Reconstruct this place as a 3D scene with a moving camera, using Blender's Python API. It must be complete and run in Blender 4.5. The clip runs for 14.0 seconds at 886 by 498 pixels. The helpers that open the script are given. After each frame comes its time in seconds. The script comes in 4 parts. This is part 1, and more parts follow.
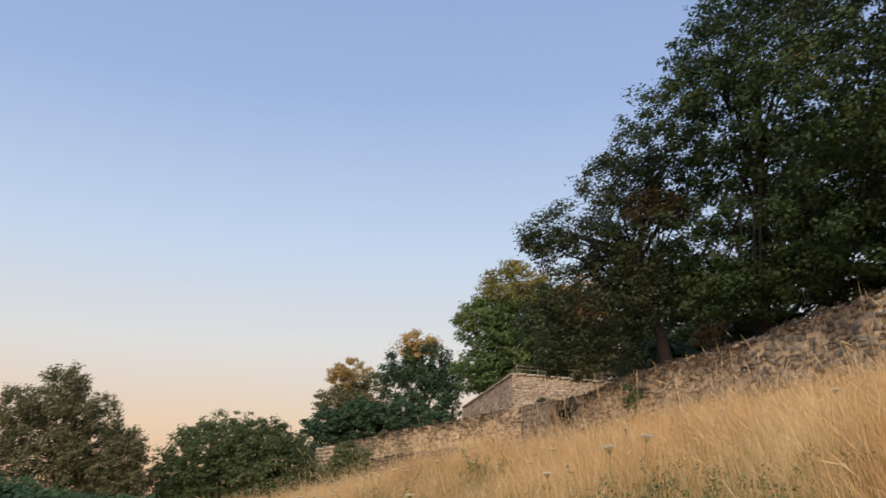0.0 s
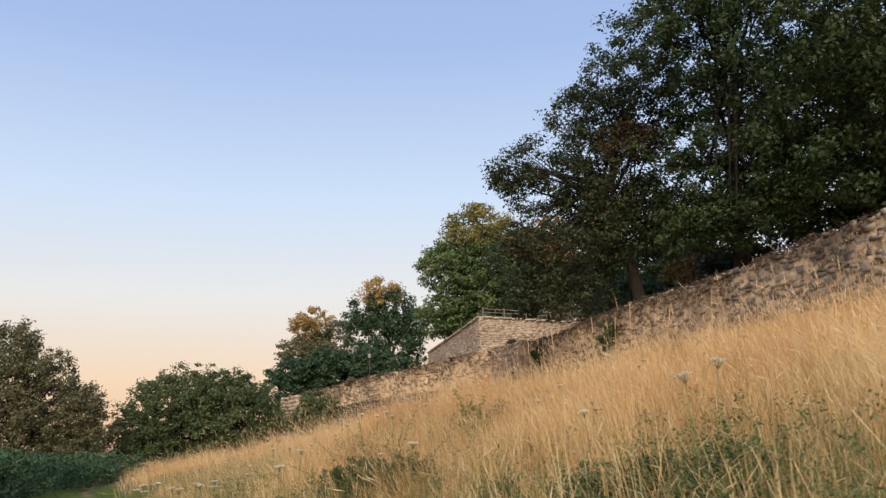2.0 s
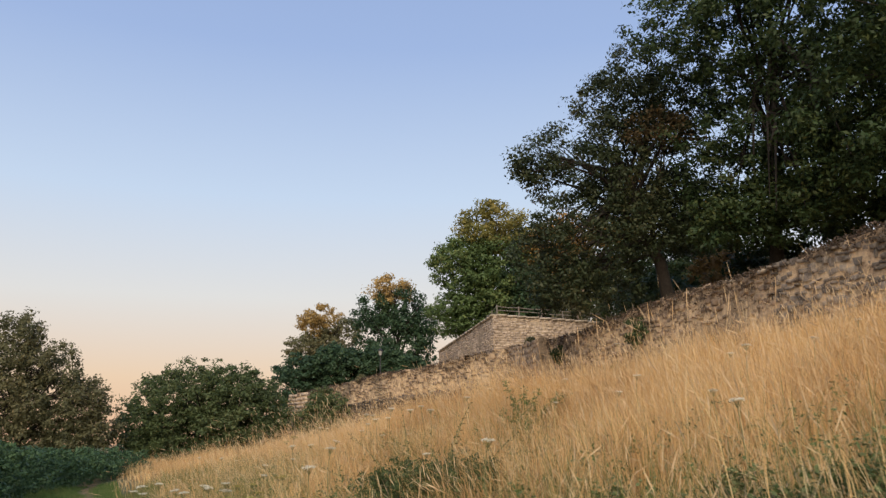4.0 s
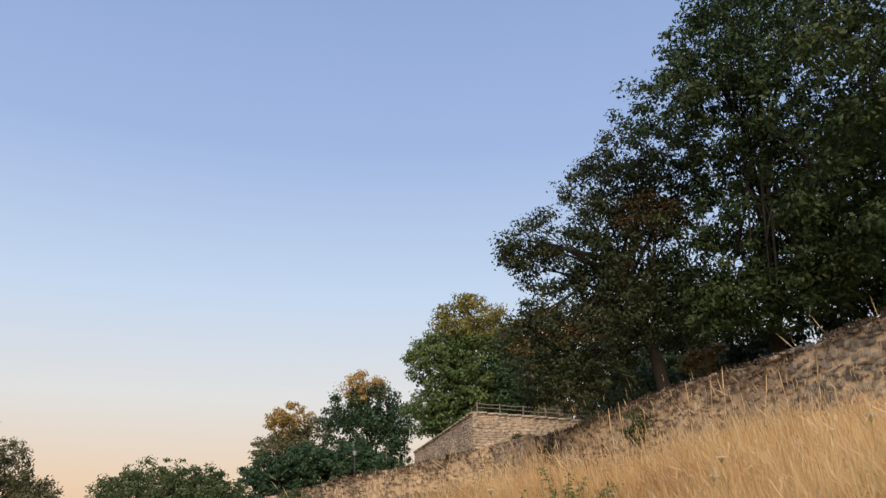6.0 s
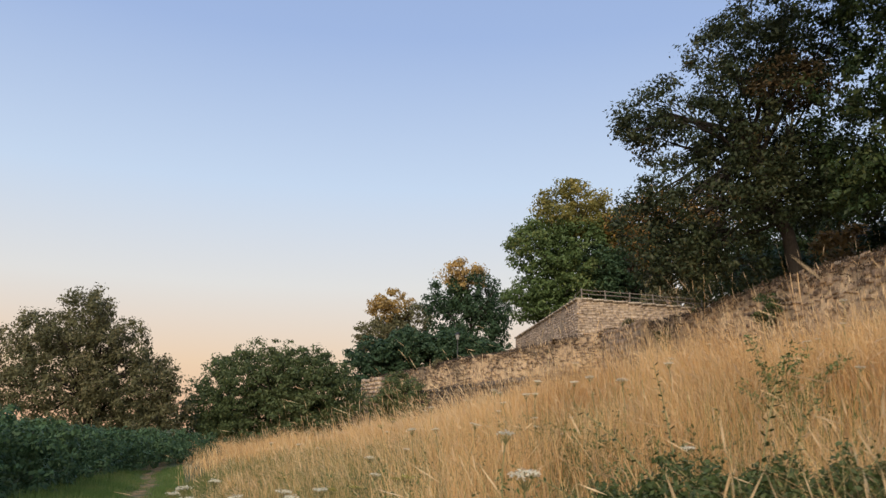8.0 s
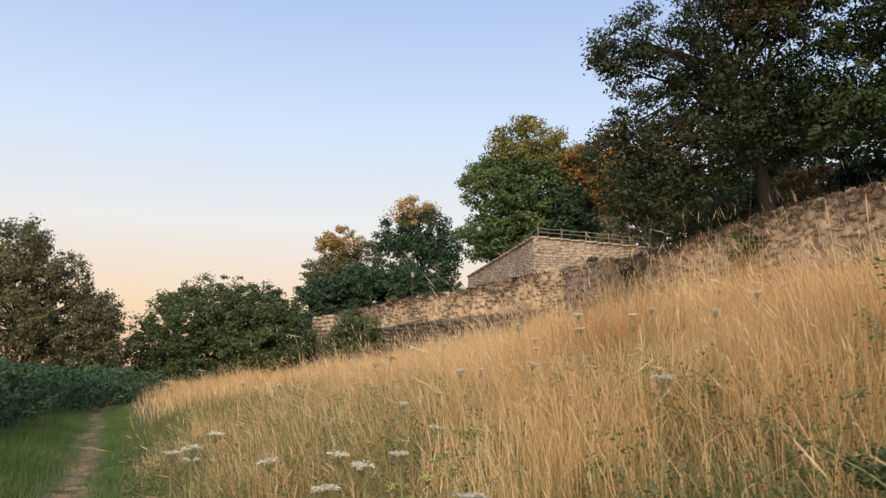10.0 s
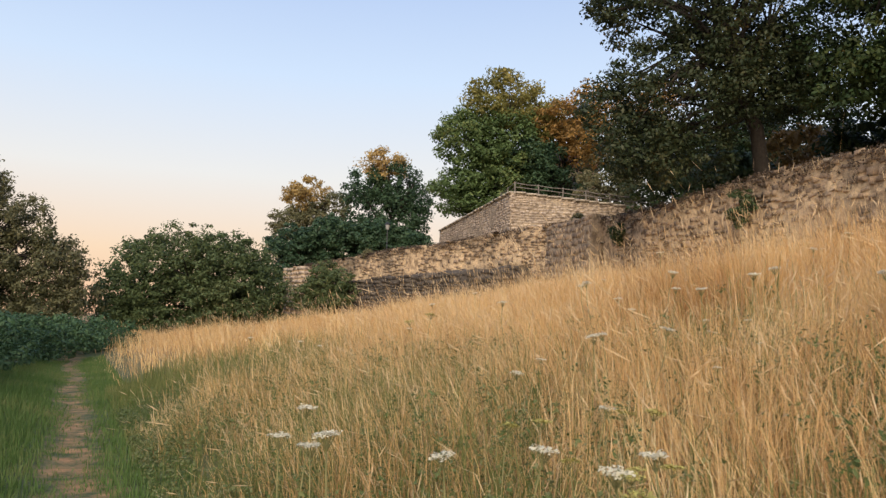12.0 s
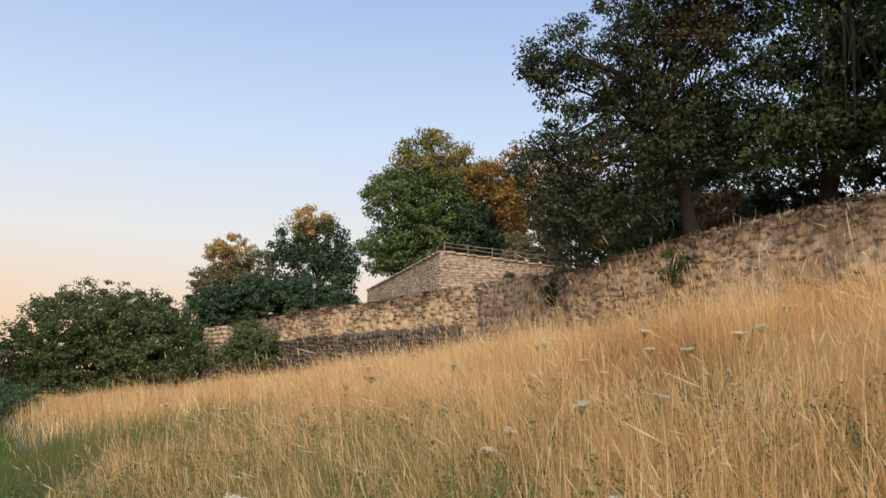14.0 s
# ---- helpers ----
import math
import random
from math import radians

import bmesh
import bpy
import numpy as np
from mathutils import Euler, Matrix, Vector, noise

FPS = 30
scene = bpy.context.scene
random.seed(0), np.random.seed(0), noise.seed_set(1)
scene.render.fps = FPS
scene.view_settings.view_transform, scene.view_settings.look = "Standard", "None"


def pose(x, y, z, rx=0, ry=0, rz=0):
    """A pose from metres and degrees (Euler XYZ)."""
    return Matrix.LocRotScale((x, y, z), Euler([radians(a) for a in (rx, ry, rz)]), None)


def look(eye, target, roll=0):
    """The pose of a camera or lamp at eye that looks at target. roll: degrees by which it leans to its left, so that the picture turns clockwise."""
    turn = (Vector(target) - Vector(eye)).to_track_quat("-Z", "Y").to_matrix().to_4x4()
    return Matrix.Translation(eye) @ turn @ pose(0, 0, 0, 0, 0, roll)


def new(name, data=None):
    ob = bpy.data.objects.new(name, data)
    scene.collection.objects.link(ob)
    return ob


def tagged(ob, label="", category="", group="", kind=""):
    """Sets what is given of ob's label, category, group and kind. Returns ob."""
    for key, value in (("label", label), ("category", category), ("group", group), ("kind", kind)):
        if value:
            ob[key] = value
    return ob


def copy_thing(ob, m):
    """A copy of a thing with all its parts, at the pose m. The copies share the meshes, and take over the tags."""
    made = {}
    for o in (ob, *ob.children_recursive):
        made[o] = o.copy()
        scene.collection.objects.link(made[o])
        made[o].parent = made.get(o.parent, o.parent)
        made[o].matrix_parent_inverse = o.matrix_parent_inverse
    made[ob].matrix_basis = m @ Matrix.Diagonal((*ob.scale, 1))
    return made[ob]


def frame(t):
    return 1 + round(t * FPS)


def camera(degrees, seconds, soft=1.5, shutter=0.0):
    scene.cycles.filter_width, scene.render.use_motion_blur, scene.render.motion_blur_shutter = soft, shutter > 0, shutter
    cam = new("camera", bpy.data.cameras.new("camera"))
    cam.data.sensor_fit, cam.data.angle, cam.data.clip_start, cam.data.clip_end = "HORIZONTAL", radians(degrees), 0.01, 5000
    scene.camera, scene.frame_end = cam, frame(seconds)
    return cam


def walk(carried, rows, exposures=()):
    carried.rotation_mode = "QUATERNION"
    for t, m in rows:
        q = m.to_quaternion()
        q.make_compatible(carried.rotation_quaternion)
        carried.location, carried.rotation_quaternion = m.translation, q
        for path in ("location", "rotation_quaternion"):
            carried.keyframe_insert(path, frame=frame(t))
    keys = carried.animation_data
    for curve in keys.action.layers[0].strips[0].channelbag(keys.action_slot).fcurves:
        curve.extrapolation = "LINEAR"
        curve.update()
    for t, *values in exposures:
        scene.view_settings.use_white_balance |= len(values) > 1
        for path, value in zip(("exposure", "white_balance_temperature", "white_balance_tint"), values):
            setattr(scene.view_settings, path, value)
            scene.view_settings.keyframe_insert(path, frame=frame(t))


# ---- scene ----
cam = camera(57.7, 14.0, soft=1.4, shutter=0.3)
PATH = [
    (0, (-0.001, 0.000, 1.497), (0.654, 1.797, 2.083), 0.57),
    (0.5, (0.029, 0.343, 1.504), (0.805, 2.072, 2.141), -0.12),
    (1, (0.059, 0.684, 1.512), (0.877, 2.423, 2.065), -0.51),
    (1.5, (0.092, 1.034, 1.519), (0.910, 2.795, 1.998), -1.07),
    (2, (0.128, 1.410, 1.521), (0.891, 3.201, 1.981), -1.60),
    (2.5, (0.165, 1.794, 1.522), (0.915, 3.592, 1.975), -1.82),
    (3, (0.204, 2.197, 1.519), (0.938, 4.004, 1.965), -0.70),
    (5.5, (0.389, 4.319, 1.470), (1.149, 6.067, 2.077), -1.70),
    (6, (0.436, 4.737, 1.465), (1.221, 6.439, 2.163), -0.96),
    (6.5, (0.485, 5.164, 1.461), (1.258, 6.855, 2.198), -0.49),
    (7, (0.529, 5.615, 1.458), (1.276, 7.329, 2.169), -1.31),
    (7.5, (0.569, 6.076, 1.454), (1.189, 7.898, 1.999), -0.09),
    (8, (0.609, 6.551, 1.453), (1.203, 8.409, 1.893), 0.75),
    (8.5, (0.627, 6.977, 1.452), (1.248, 8.841, 1.829), 2.35),
    (9, (0.580, 7.336, 1.450), (1.228, 9.198, 1.790), 1.75),
    (11.5, (-0.127, 8.869, 1.494), (0.702, 10.677, 1.709), 1.50),
    (12, (-0.207, 9.134, 1.498), (0.625, 10.944, 1.682), 1.78),
    (12.5, (-0.232, 9.362, 1.500), (0.642, 11.151, 1.683), 0.81),
    (13, (-0.208, 9.549, 1.504), (0.745, 11.297, 1.697), 0.03),
    (13.5, (-0.144, 9.698, 1.509), (0.846, 11.418, 1.752), 0.54),
    (14, (-0.055, 9.832, 1.520), (0.926, 11.542, 1.858), 1.54),
]
walk(cam, [(t, look(eye, target, roll)) for t, eye, target, roll in PATH], exposures=[(0.0, 0.0), (1.0, 0.18), (2.0, 0.18), (3.0, 0.08), (5.5, 0.02), (6.5, 0.06), (7.5, 0.0), (9.0, 0.18), (12.5, 0.25), (13.5, 0.27), (14.0, 0.17)])

# ------------------------------------------------------------------ light
world = bpy.data.worlds.new("dusk_sky")
scene.world = world
world.use_nodes = True
wn, wl = world.node_tree.nodes, world.node_tree.links
bg = wn["Background"]
SUN_EL, SUN_AZ = 9.0, 208.0          # degrees; azimuth clockwise from +y
sky = wn.new("ShaderNodeTexSky")
sky.sky_type = "NISHITA"
sky.sun_disc = False
sky.sun_elevation, sky.sun_rotation = radians(SUN_EL), radians(SUN_AZ)
sky.air_density, sky.dust_density, sky.ozone_density = 1.0, 0.6, 2.0
# the dusk glow: the whole sky turns from peach at the horizon to blue above
geo = wn.new("ShaderNodeTexCoord")
sep = wn.new("ShaderNodeSeparateXYZ")
ramp = wn.new("ShaderNodeValToRGB")
mixw = wn.new("ShaderNodeMixRGB")
wl.new(geo.outputs["Generated"], sep.inputs[0])
wl.new(sep.outputs["Z"], ramp.inputs[0])
els = ramp.color_ramp.elements
els[0].position, els[0].color = 0.0, (8.2, 4.6, 2.9, 1)
els[1].position, els[1].color = 0.75, (2.5, 3.6, 6.6, 1)
for p, c in ((0.075, (9.0, 6.4, 4.4, 1)), (0.17, (8.2, 7.9, 7.6, 1)), (0.29, (6.2, 7.4, 9.2, 1)), (0.46, (3.9, 5.2, 8.2, 1))):
    e = els.new(p)
    e.color = c
mixw.inputs[0].default_value = 0.85
wl.new(sky.outputs[0], mixw.inputs[1])
wl.new(ramp.outputs[0], mixw.inputs[2])
wl.new(mixw.outputs[0], bg.inputs[0])
bg.inputs[1].default_value = 0.1
sun = new("sun", bpy.data.lights.new("sun", "SUN"))
sun.data.energy, sun.data.angle, sun.data.color = 4.0, radians(45), (1.0, 0.84, 0.65)
az = radians(SUN_AZ)
sun.matrix_world = look((math.sin(az) * 60, math.cos(az) * 60, 60 * math.tan(radians(SUN_EL + 21))), (0, 0, 0))


# ------------------------------------------------------------------ materials
def nodes_of(name):
    m = bpy.data.materials.new(name)
    m.use_nodes = True
    return m, m.node_tree.nodes, m.node_tree.links, m.node_tree.nodes["Principled BSDF"]


def ramp_node(nd, stops):
    r = nd.new("ShaderNodeValToRGB")
    e = r.color_ramp.elements
    e[0].position, e[0].color = stops[0][0], (*stops[0][1], 1)
    e[1].position, e[1].color = stops[-1][0], (*stops[-1][1], 1)
    for p, c in stops[1:-1]:
        x = e.new(p)
        x.color = (*c, 1)
    return r


def noise_node(nd, ln, scale, detail=6.0, rough=0.6, coord="Object"):
    tc = nd.new("ShaderNodeTexCoord") if coord != "World" else nd.new("ShaderNodeNewGeometry")
    n = nd.new("ShaderNodeTexNoise")
    n.inputs["Scale"].default_value, n.inputs["Detail"].default_value, n.inputs["Roughness"].default_value = scale, detail, rough
    ln.new(tc.outputs["Position" if coord == "World" else coord], n.inputs["Vector"])
    return n


def blend(nd, ln, a, b, fac, mode="MIX"):
    m = nd.new("ShaderNodeMixRGB")
    m.blend_type = mode
    for i, v in ((0, fac), (1, a), (2, b)):
        if isinstance(v, (int, float)):
            m.inputs[i].default_value = v
        elif isinstance(v, tuple):
            m.inputs[i].default_value = (*v, 1)
        else:
            ln.new(v, m.inputs[i])
    return m.outputs[0]


def bump(nd, ln, bsdf, height, strength, dist):
    b = nd.new("ShaderNodeBump")
    b.inputs["Strength"].default_value, b.inputs["Distance"].default_value = strength, dist
    ln.new(height, b.inputs["Height"])
    ln.new(b.outputs[0], bsdf.inputs["Normal"])


def leafy(name, stops, through_leaf=0.35, patch=0.25, rough=0.55, own=0.5):
    """Leaves or blades: colour by island and by patches, some light let through."""
    m, nd, ln, b = nodes_of(name)
    g = nd.new("ShaderNodeNewGeometry")
    n = noise_node(nd, ln, patch, 3.0, 0.6, "World")
    mth = nd.new("ShaderNodeMath")
    mth.operation = "MULTIPLY_ADD"
    mth.inputs[1].default_value = own
    ln.new(g.outputs["Random Per Island"], mth.inputs[0])
    mr = nd.new("ShaderNodeMapRange")
    mr.inputs["From Min"].default_value, mr.inputs["From Max"].default_value = 0.3, 0.7
    mr.inputs["To Min"].default_value, mr.inputs["To Max"].default_value = 0.0, 1.0 - own
    ln.new(n.outputs["Fac"], mr.inputs["Value"])
    ln.new(mr.outputs[0], mth.inputs[2])
    r = ramp_node(nd, stops)
    ln.new(mth.outputs[0], r.inputs[0])
    ln.new(r.outputs[0], b.inputs["Base Color"])
    b.inputs["Roughness"].default_value = rough
    b.inputs["Specular IOR Level"].default_value = 0.25
    tr = nd.new("ShaderNodeBsdfTranslucent")
    ln.new(r.outputs[0], tr.inputs[0])
    mx = nd.new("ShaderNodeMixShader")
    mx.inputs[0].default_value = through_leaf
    ln.new(b.outputs[0], mx.inputs[1])
    ln.new(tr.outputs[0], mx.inputs[2])
    ln.new(mx.outputs[0], nd["Material Output"].inputs[0])
    return m


def stony(name, stops, by_object=False, stain=(0.09, 0.08, 0.065), stain_scale=0.35, relief=0.03):
    m, nd, ln, b = nodes_of(name)
    big = noise_node(nd, ln, 0.55, 5, 0.65, "World")
    fine = noise_node(nd, ln, 14, 8, 0.7, "World")
    st = noise_node(nd, ln, stain_scale, 7, 0.7, "World")
    if by_object:
        oi = nd.new("ShaderNodeObjectInfo")
        rnd = oi.outputs["Random"]
    else:
        rnd = nd.new("ShaderNodeNewGeometry").outputs["Random Per Island"]
    mth = nd.new("ShaderNodeMath")
    mth.operation = "MULTIPLY_ADD"
    mth.inputs[1].default_value = 0.45
    ln.new(rnd, mth.inputs[0])
    mr = nd.new("ShaderNodeMapRange")
    mr.inputs["From Min"].default_value, mr.inputs["From Max"].default_value = 0.3, 0.7
    mr.inputs["To Max"].default_value = 0.55
    ln.new(big.outputs["Fac"], mr.inputs["Value"])
    ln.new(mr.outputs[0], mth.inputs[2])
    r = ramp_node(nd, stops)
    ln.new(mth.outputs[0], r.inputs[0])
    grain = ramp_node(nd, [(0.25, (0.55, 0.55, 0.55)), (0.7, (1.15, 1.12, 1.08))])
    ln.new(fine.outputs["Fac"], grain.inputs[0])
    col = blend(nd, ln, r.outputs[0], grain.outputs[0], 0.8, "MULTIPLY")
    pit = noise_node(nd, ln, 3.6, 4, 0.6, "World")
    pr = ramp_node(nd, [(0.38, (0.42, 0.39, 0.37)), (0.50, (1.0, 1.0, 1.0)), (0.66, (1.22, 1.18, 1.1))])
    ln.new(pit.outputs["Fac"], pr.inputs[0])
    col = blend(nd, ln, col, pr.outputs[0], 0.85, "MULTIPLY")
    sr = ramp_node(nd, [(0.5, (0, 0, 0)), (0.66, (1, 1, 1))])
    ln.new(st.outputs["Fac"], sr.inputs[0])
    half = nd.new("ShaderNodeMath")
    half.operation = "MULTIPLY"
    half.inputs[1].default_value = 0.7
    ln.new(sr.outputs[0], half.inputs[0])
    col = blend(nd, ln, col, stain, half.outputs[0])
    ln.new(col, b.inputs["Base Color"])
    b.inputs["Roughness"].default_value = 0.92
    b.inputs["Specular IOR Level"].default_value = 0.2
    bump(nd, ln, b, fine.outputs["Fac"], 0.8, relief)
    return m


def plain(name, a, b2, scale, rough=0.8, relief=0.01, metal=0.0):
    m, nd, ln, b = nodes_of(name)
    n = noise_node(nd, ln, scale)
    r = ramp_node(nd, [(0.3, a), (0.7, b2)])
    ln.new(n.outputs["Fac"], r.inputs[0])
    ln.new(r.outputs[0], b.inputs["Base Color"])
    b.inputs["Roughness"].default_value, b.inputs["Metallic"].default_value = rough, metal
    bump(nd, ln, b, n.outputs["Fac"], 0.6, relief)
    return m


STRAW = leafy("straw_blades", [(0.0, (0.18, 0.10, 0.045)), (0.2, (0.45, 0.26, 0.11)), (0.42, (0.68, 0.43, 0.19)), (0.65, (0.77, 0.56, 0.27)), (0.88, (0.86, 0.71, 0.43)), (1.0, (0.50, 0.47, 0.22))], 0.36, 0.7, 0.55, 0.5)
SEED = leafy("seed_heads", [(0.0, (0.60, 0.38, 0.18)), (1.0, (0.82, 0.66, 0.42))], 0.4, 0.5)
GREEN = leafy("green_blades", [(0.0, (0.08, 0.11, 0.03)), (0.5, (0.16, 0.19, 0.06)), (1.0, (0.34, 0.29, 0.12))], 0.4, 0.8)
HERB = leafy("herb_leaves", [(0.0, (0.06, 0.095, 0.03)), (0.5, (0.12, 0.16, 0.055)), (1.0, (0.24, 0.23, 0.11))], 0.35, 0.9)
LEAF_DRY = leafy("dead_creeper", [(0.0, (0.045, 0.032, 0.024)), (0.6, (0.10, 0.072, 0.05)), (1.0, (0.18, 0.13, 0.08))], 0.2, 0.8)
LAWN = leafy("path_grass", [(0.0, (0.07, 0.13, 0.036)), (0.55, (0.115, 0.19, 0.052)), (1.0, (0.25, 0.24, 0.10))], 0.4, 0.7)
LEAF_DARK = leafy("leaf_dark_green", [(0.0, (0.018, 0.036, 0.014)), (0.55, (0.037, 0.064, 0.022)), (0.9, (0.075, 0.09, 0.028)), (1.0, (0.14, 0.10, 0.035))], 0.22)
LEAF_OAK = leafy("leaf_oak", [(0.0, (0.021, 0.033, 0.016)), (0.55, (0.037, 0.052, 0.023)), (0.88, (0.066, 0.066, 0.027)), (1.0, (0.14, 0.085, 0.03))], 0.22, 0.5)
LEAF_MID = leafy("leaf_mid_green", [(0.0, (0.05, 0.075, 0.032)), (0.6, (0.09, 0.125, 0.05)), (1.0, (0.16, 0.175, 0.075))], 0.32)
LEAF_WEED = leafy("leaf_bramble", [(0.0, (0.04, 0.06, 0.02)), (0.6, (0.075, 0.105, 0.035)), (1.0, (0.15, 0.18, 0.07))], 0.3, 2.0)
LEAF_BRIGHT = leafy("leaf_bright_green", [(0.0, (0.06, 0.10, 0.036)), (0.6, (0.11, 0.165, 0.056)), (1.0, (0.22, 0.235, 0.08))], 0.3)
LEAF_OLIVE = leafy("leaf_olive_brown", [(0.0, (0.10, 0.11, 0.055)), (0.6, (0.17, 0.165, 0.085)), (1.0, (0.30, 0.24, 0.13))], 0.4)
LEAF_RUST = leafy("leaf_rust", [(0.0, (0.06, 0.05, 0.025)), (0.6, (0.10, 0.07, 0.032)), (1.0, (0.17, 0.095, 0.04))], 0.25)
LEAF_HEDGE = leafy("leaf_hedge", [(0.0, (0.034, 0.072, 0.036)), (0.6, (0.06, 0.115, 0.052)), (1.0, (0.10, 0.155, 0.065))], 0.28)
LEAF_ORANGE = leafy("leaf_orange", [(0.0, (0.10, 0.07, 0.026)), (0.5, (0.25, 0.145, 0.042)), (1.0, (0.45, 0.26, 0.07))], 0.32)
# next two, for crown tops: autumn tint plus low-sun warmth in the colour
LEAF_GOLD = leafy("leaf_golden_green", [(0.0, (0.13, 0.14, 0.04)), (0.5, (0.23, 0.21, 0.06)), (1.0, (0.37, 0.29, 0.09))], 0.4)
LEAF_SUN_PEACH = leafy("leaf_sun_peach", [(0.0, (0.23, 0.165, 0.055)), (0.5, (0.40, 0.275, 0.10)), (1.0, (0.56, 0.39, 0.16))], 0.35)
LACE = leafy("umbel_lace", [(0.0, (0.80, 0.75, 0.58)), (1.0, (0.90, 0.86, 0.70))], 0.5)
LEAF_CONIFER = leafy("leaf_blue_green", [(0.0, (0.026, 0.055, 0.03)), (0.6, (0.045, 0.085, 0.042)), (1.0, (0.075, 0.12, 0.05))], 0.22)
BARK = plain("bark", (0.012, 0.009, 0.007), (0.034, 0.027, 0.021), 9, 0.95, 0.03)
STONE = stony("old_wall_stone", [(0.0, (0.12, 0.095, 0.072)), (0.3, (0.25, 0.19, 0.14)), (0.65, (0.42, 0.31, 0.21)), (1.0, (0.56, 0.44, 0.31))])
STONE_OB = stony("old_wall_stone_piece", [(0.0, (0.12, 0.095, 0.072)), (0.3, (0.25, 0.19, 0.14)), (0.65, (0.42, 0.31, 0.21)), (1.0, (0.56, 0.44, 0.31))], True)
GREY = [(0.0, (0.10, 0.088, 0.075)), (0.35, (0.20, 0.172, 0.145)), (0.7, (0.33, 0.28, 0.225)), (1.0, (0.45, 0.39, 0.32))]
GREY_STONE = stony("grey_rubble", GREY)
GREY_OB = stony("grey_rubble_piece", GREY, True)
MORTAR = stony("wall_core_mortar", [(0.0, (0.20, 0.155, 0.115)), (0.4, (0.36, 0.275, 0.19)), (0.7, (0.54, 0.40, 0.255)), (1.0, (0.64, 0.50, 0.33))], relief=0.04)
PALE = stony("pale_block", [(0.0, (0.32, 0.255, 0.20)), (0.5, (0.47, 0.385, 0.31)), (1.0, (0.60, 0.50, 0.41))], stain=(0.22, 0.175, 0.14), stain_scale=0.6)
PALE_CORE = stony("pale_joint", [(0.0, (0.24, 0.19, 0.14)), (1.0, (0.42, 0.34, 0.25))], stain=(0.2, 0.16, 0.12))
COPING = stony("coping_stone", [(0.0, (0.36, 0.31, 0.25)), (1.0, (0.56, 0.49, 0.40))], stain=(0.22, 0.19, 0.15))
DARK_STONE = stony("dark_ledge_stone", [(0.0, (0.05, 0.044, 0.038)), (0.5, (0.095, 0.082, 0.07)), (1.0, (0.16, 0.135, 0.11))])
RAIL = plain("weathered_rail", (0.10, 0.085, 0.07), (0.22, 0.19, 0.16), 8, 0.8, 0.005)
IRON = plain("dark_iron", (0.03, 0.03, 0.03), (0.06, 0.06, 0.06), 10, 0.5, 0.002, 0.6)
LAMP_GLASS = plain("frosted_glass", (0.25, 0.25, 0.24), (0.34, 0.34, 0.33), 4, 0.3, 0.001)
FENNEL = plain("fennel_yellow", (0.30, 0.27, 0.06), (0.46, 0.41, 0.12), 60, 0.8, 0.003)
STEM = plain("weed_stem", (0.12, 0.13, 0.05), (0.28, 0.24, 0.10), 20, 0.8, 0.002)
ROOFTILE = plain("roof_tile", (0.16, 0.07, 0.045), (0.28, 0.13, 0.08), 6, 0.85, 0.02)
RENDERED = plain("house_plaster", (0.42, 0.30, 0.22), (0.52, 0.38, 0.28), 3, 0.9, 0.01)
WHITE_FRAME = plain("white_paint", (0.75, 0.74, 0.72), (0.82, 0.81, 0.79), 5, 0.5, 0.001)
GLASS = plain("window_glass", (0.03, 0.035, 0.04), (0.05, 0.055, 0.06), 2, 0.08, 0.0)


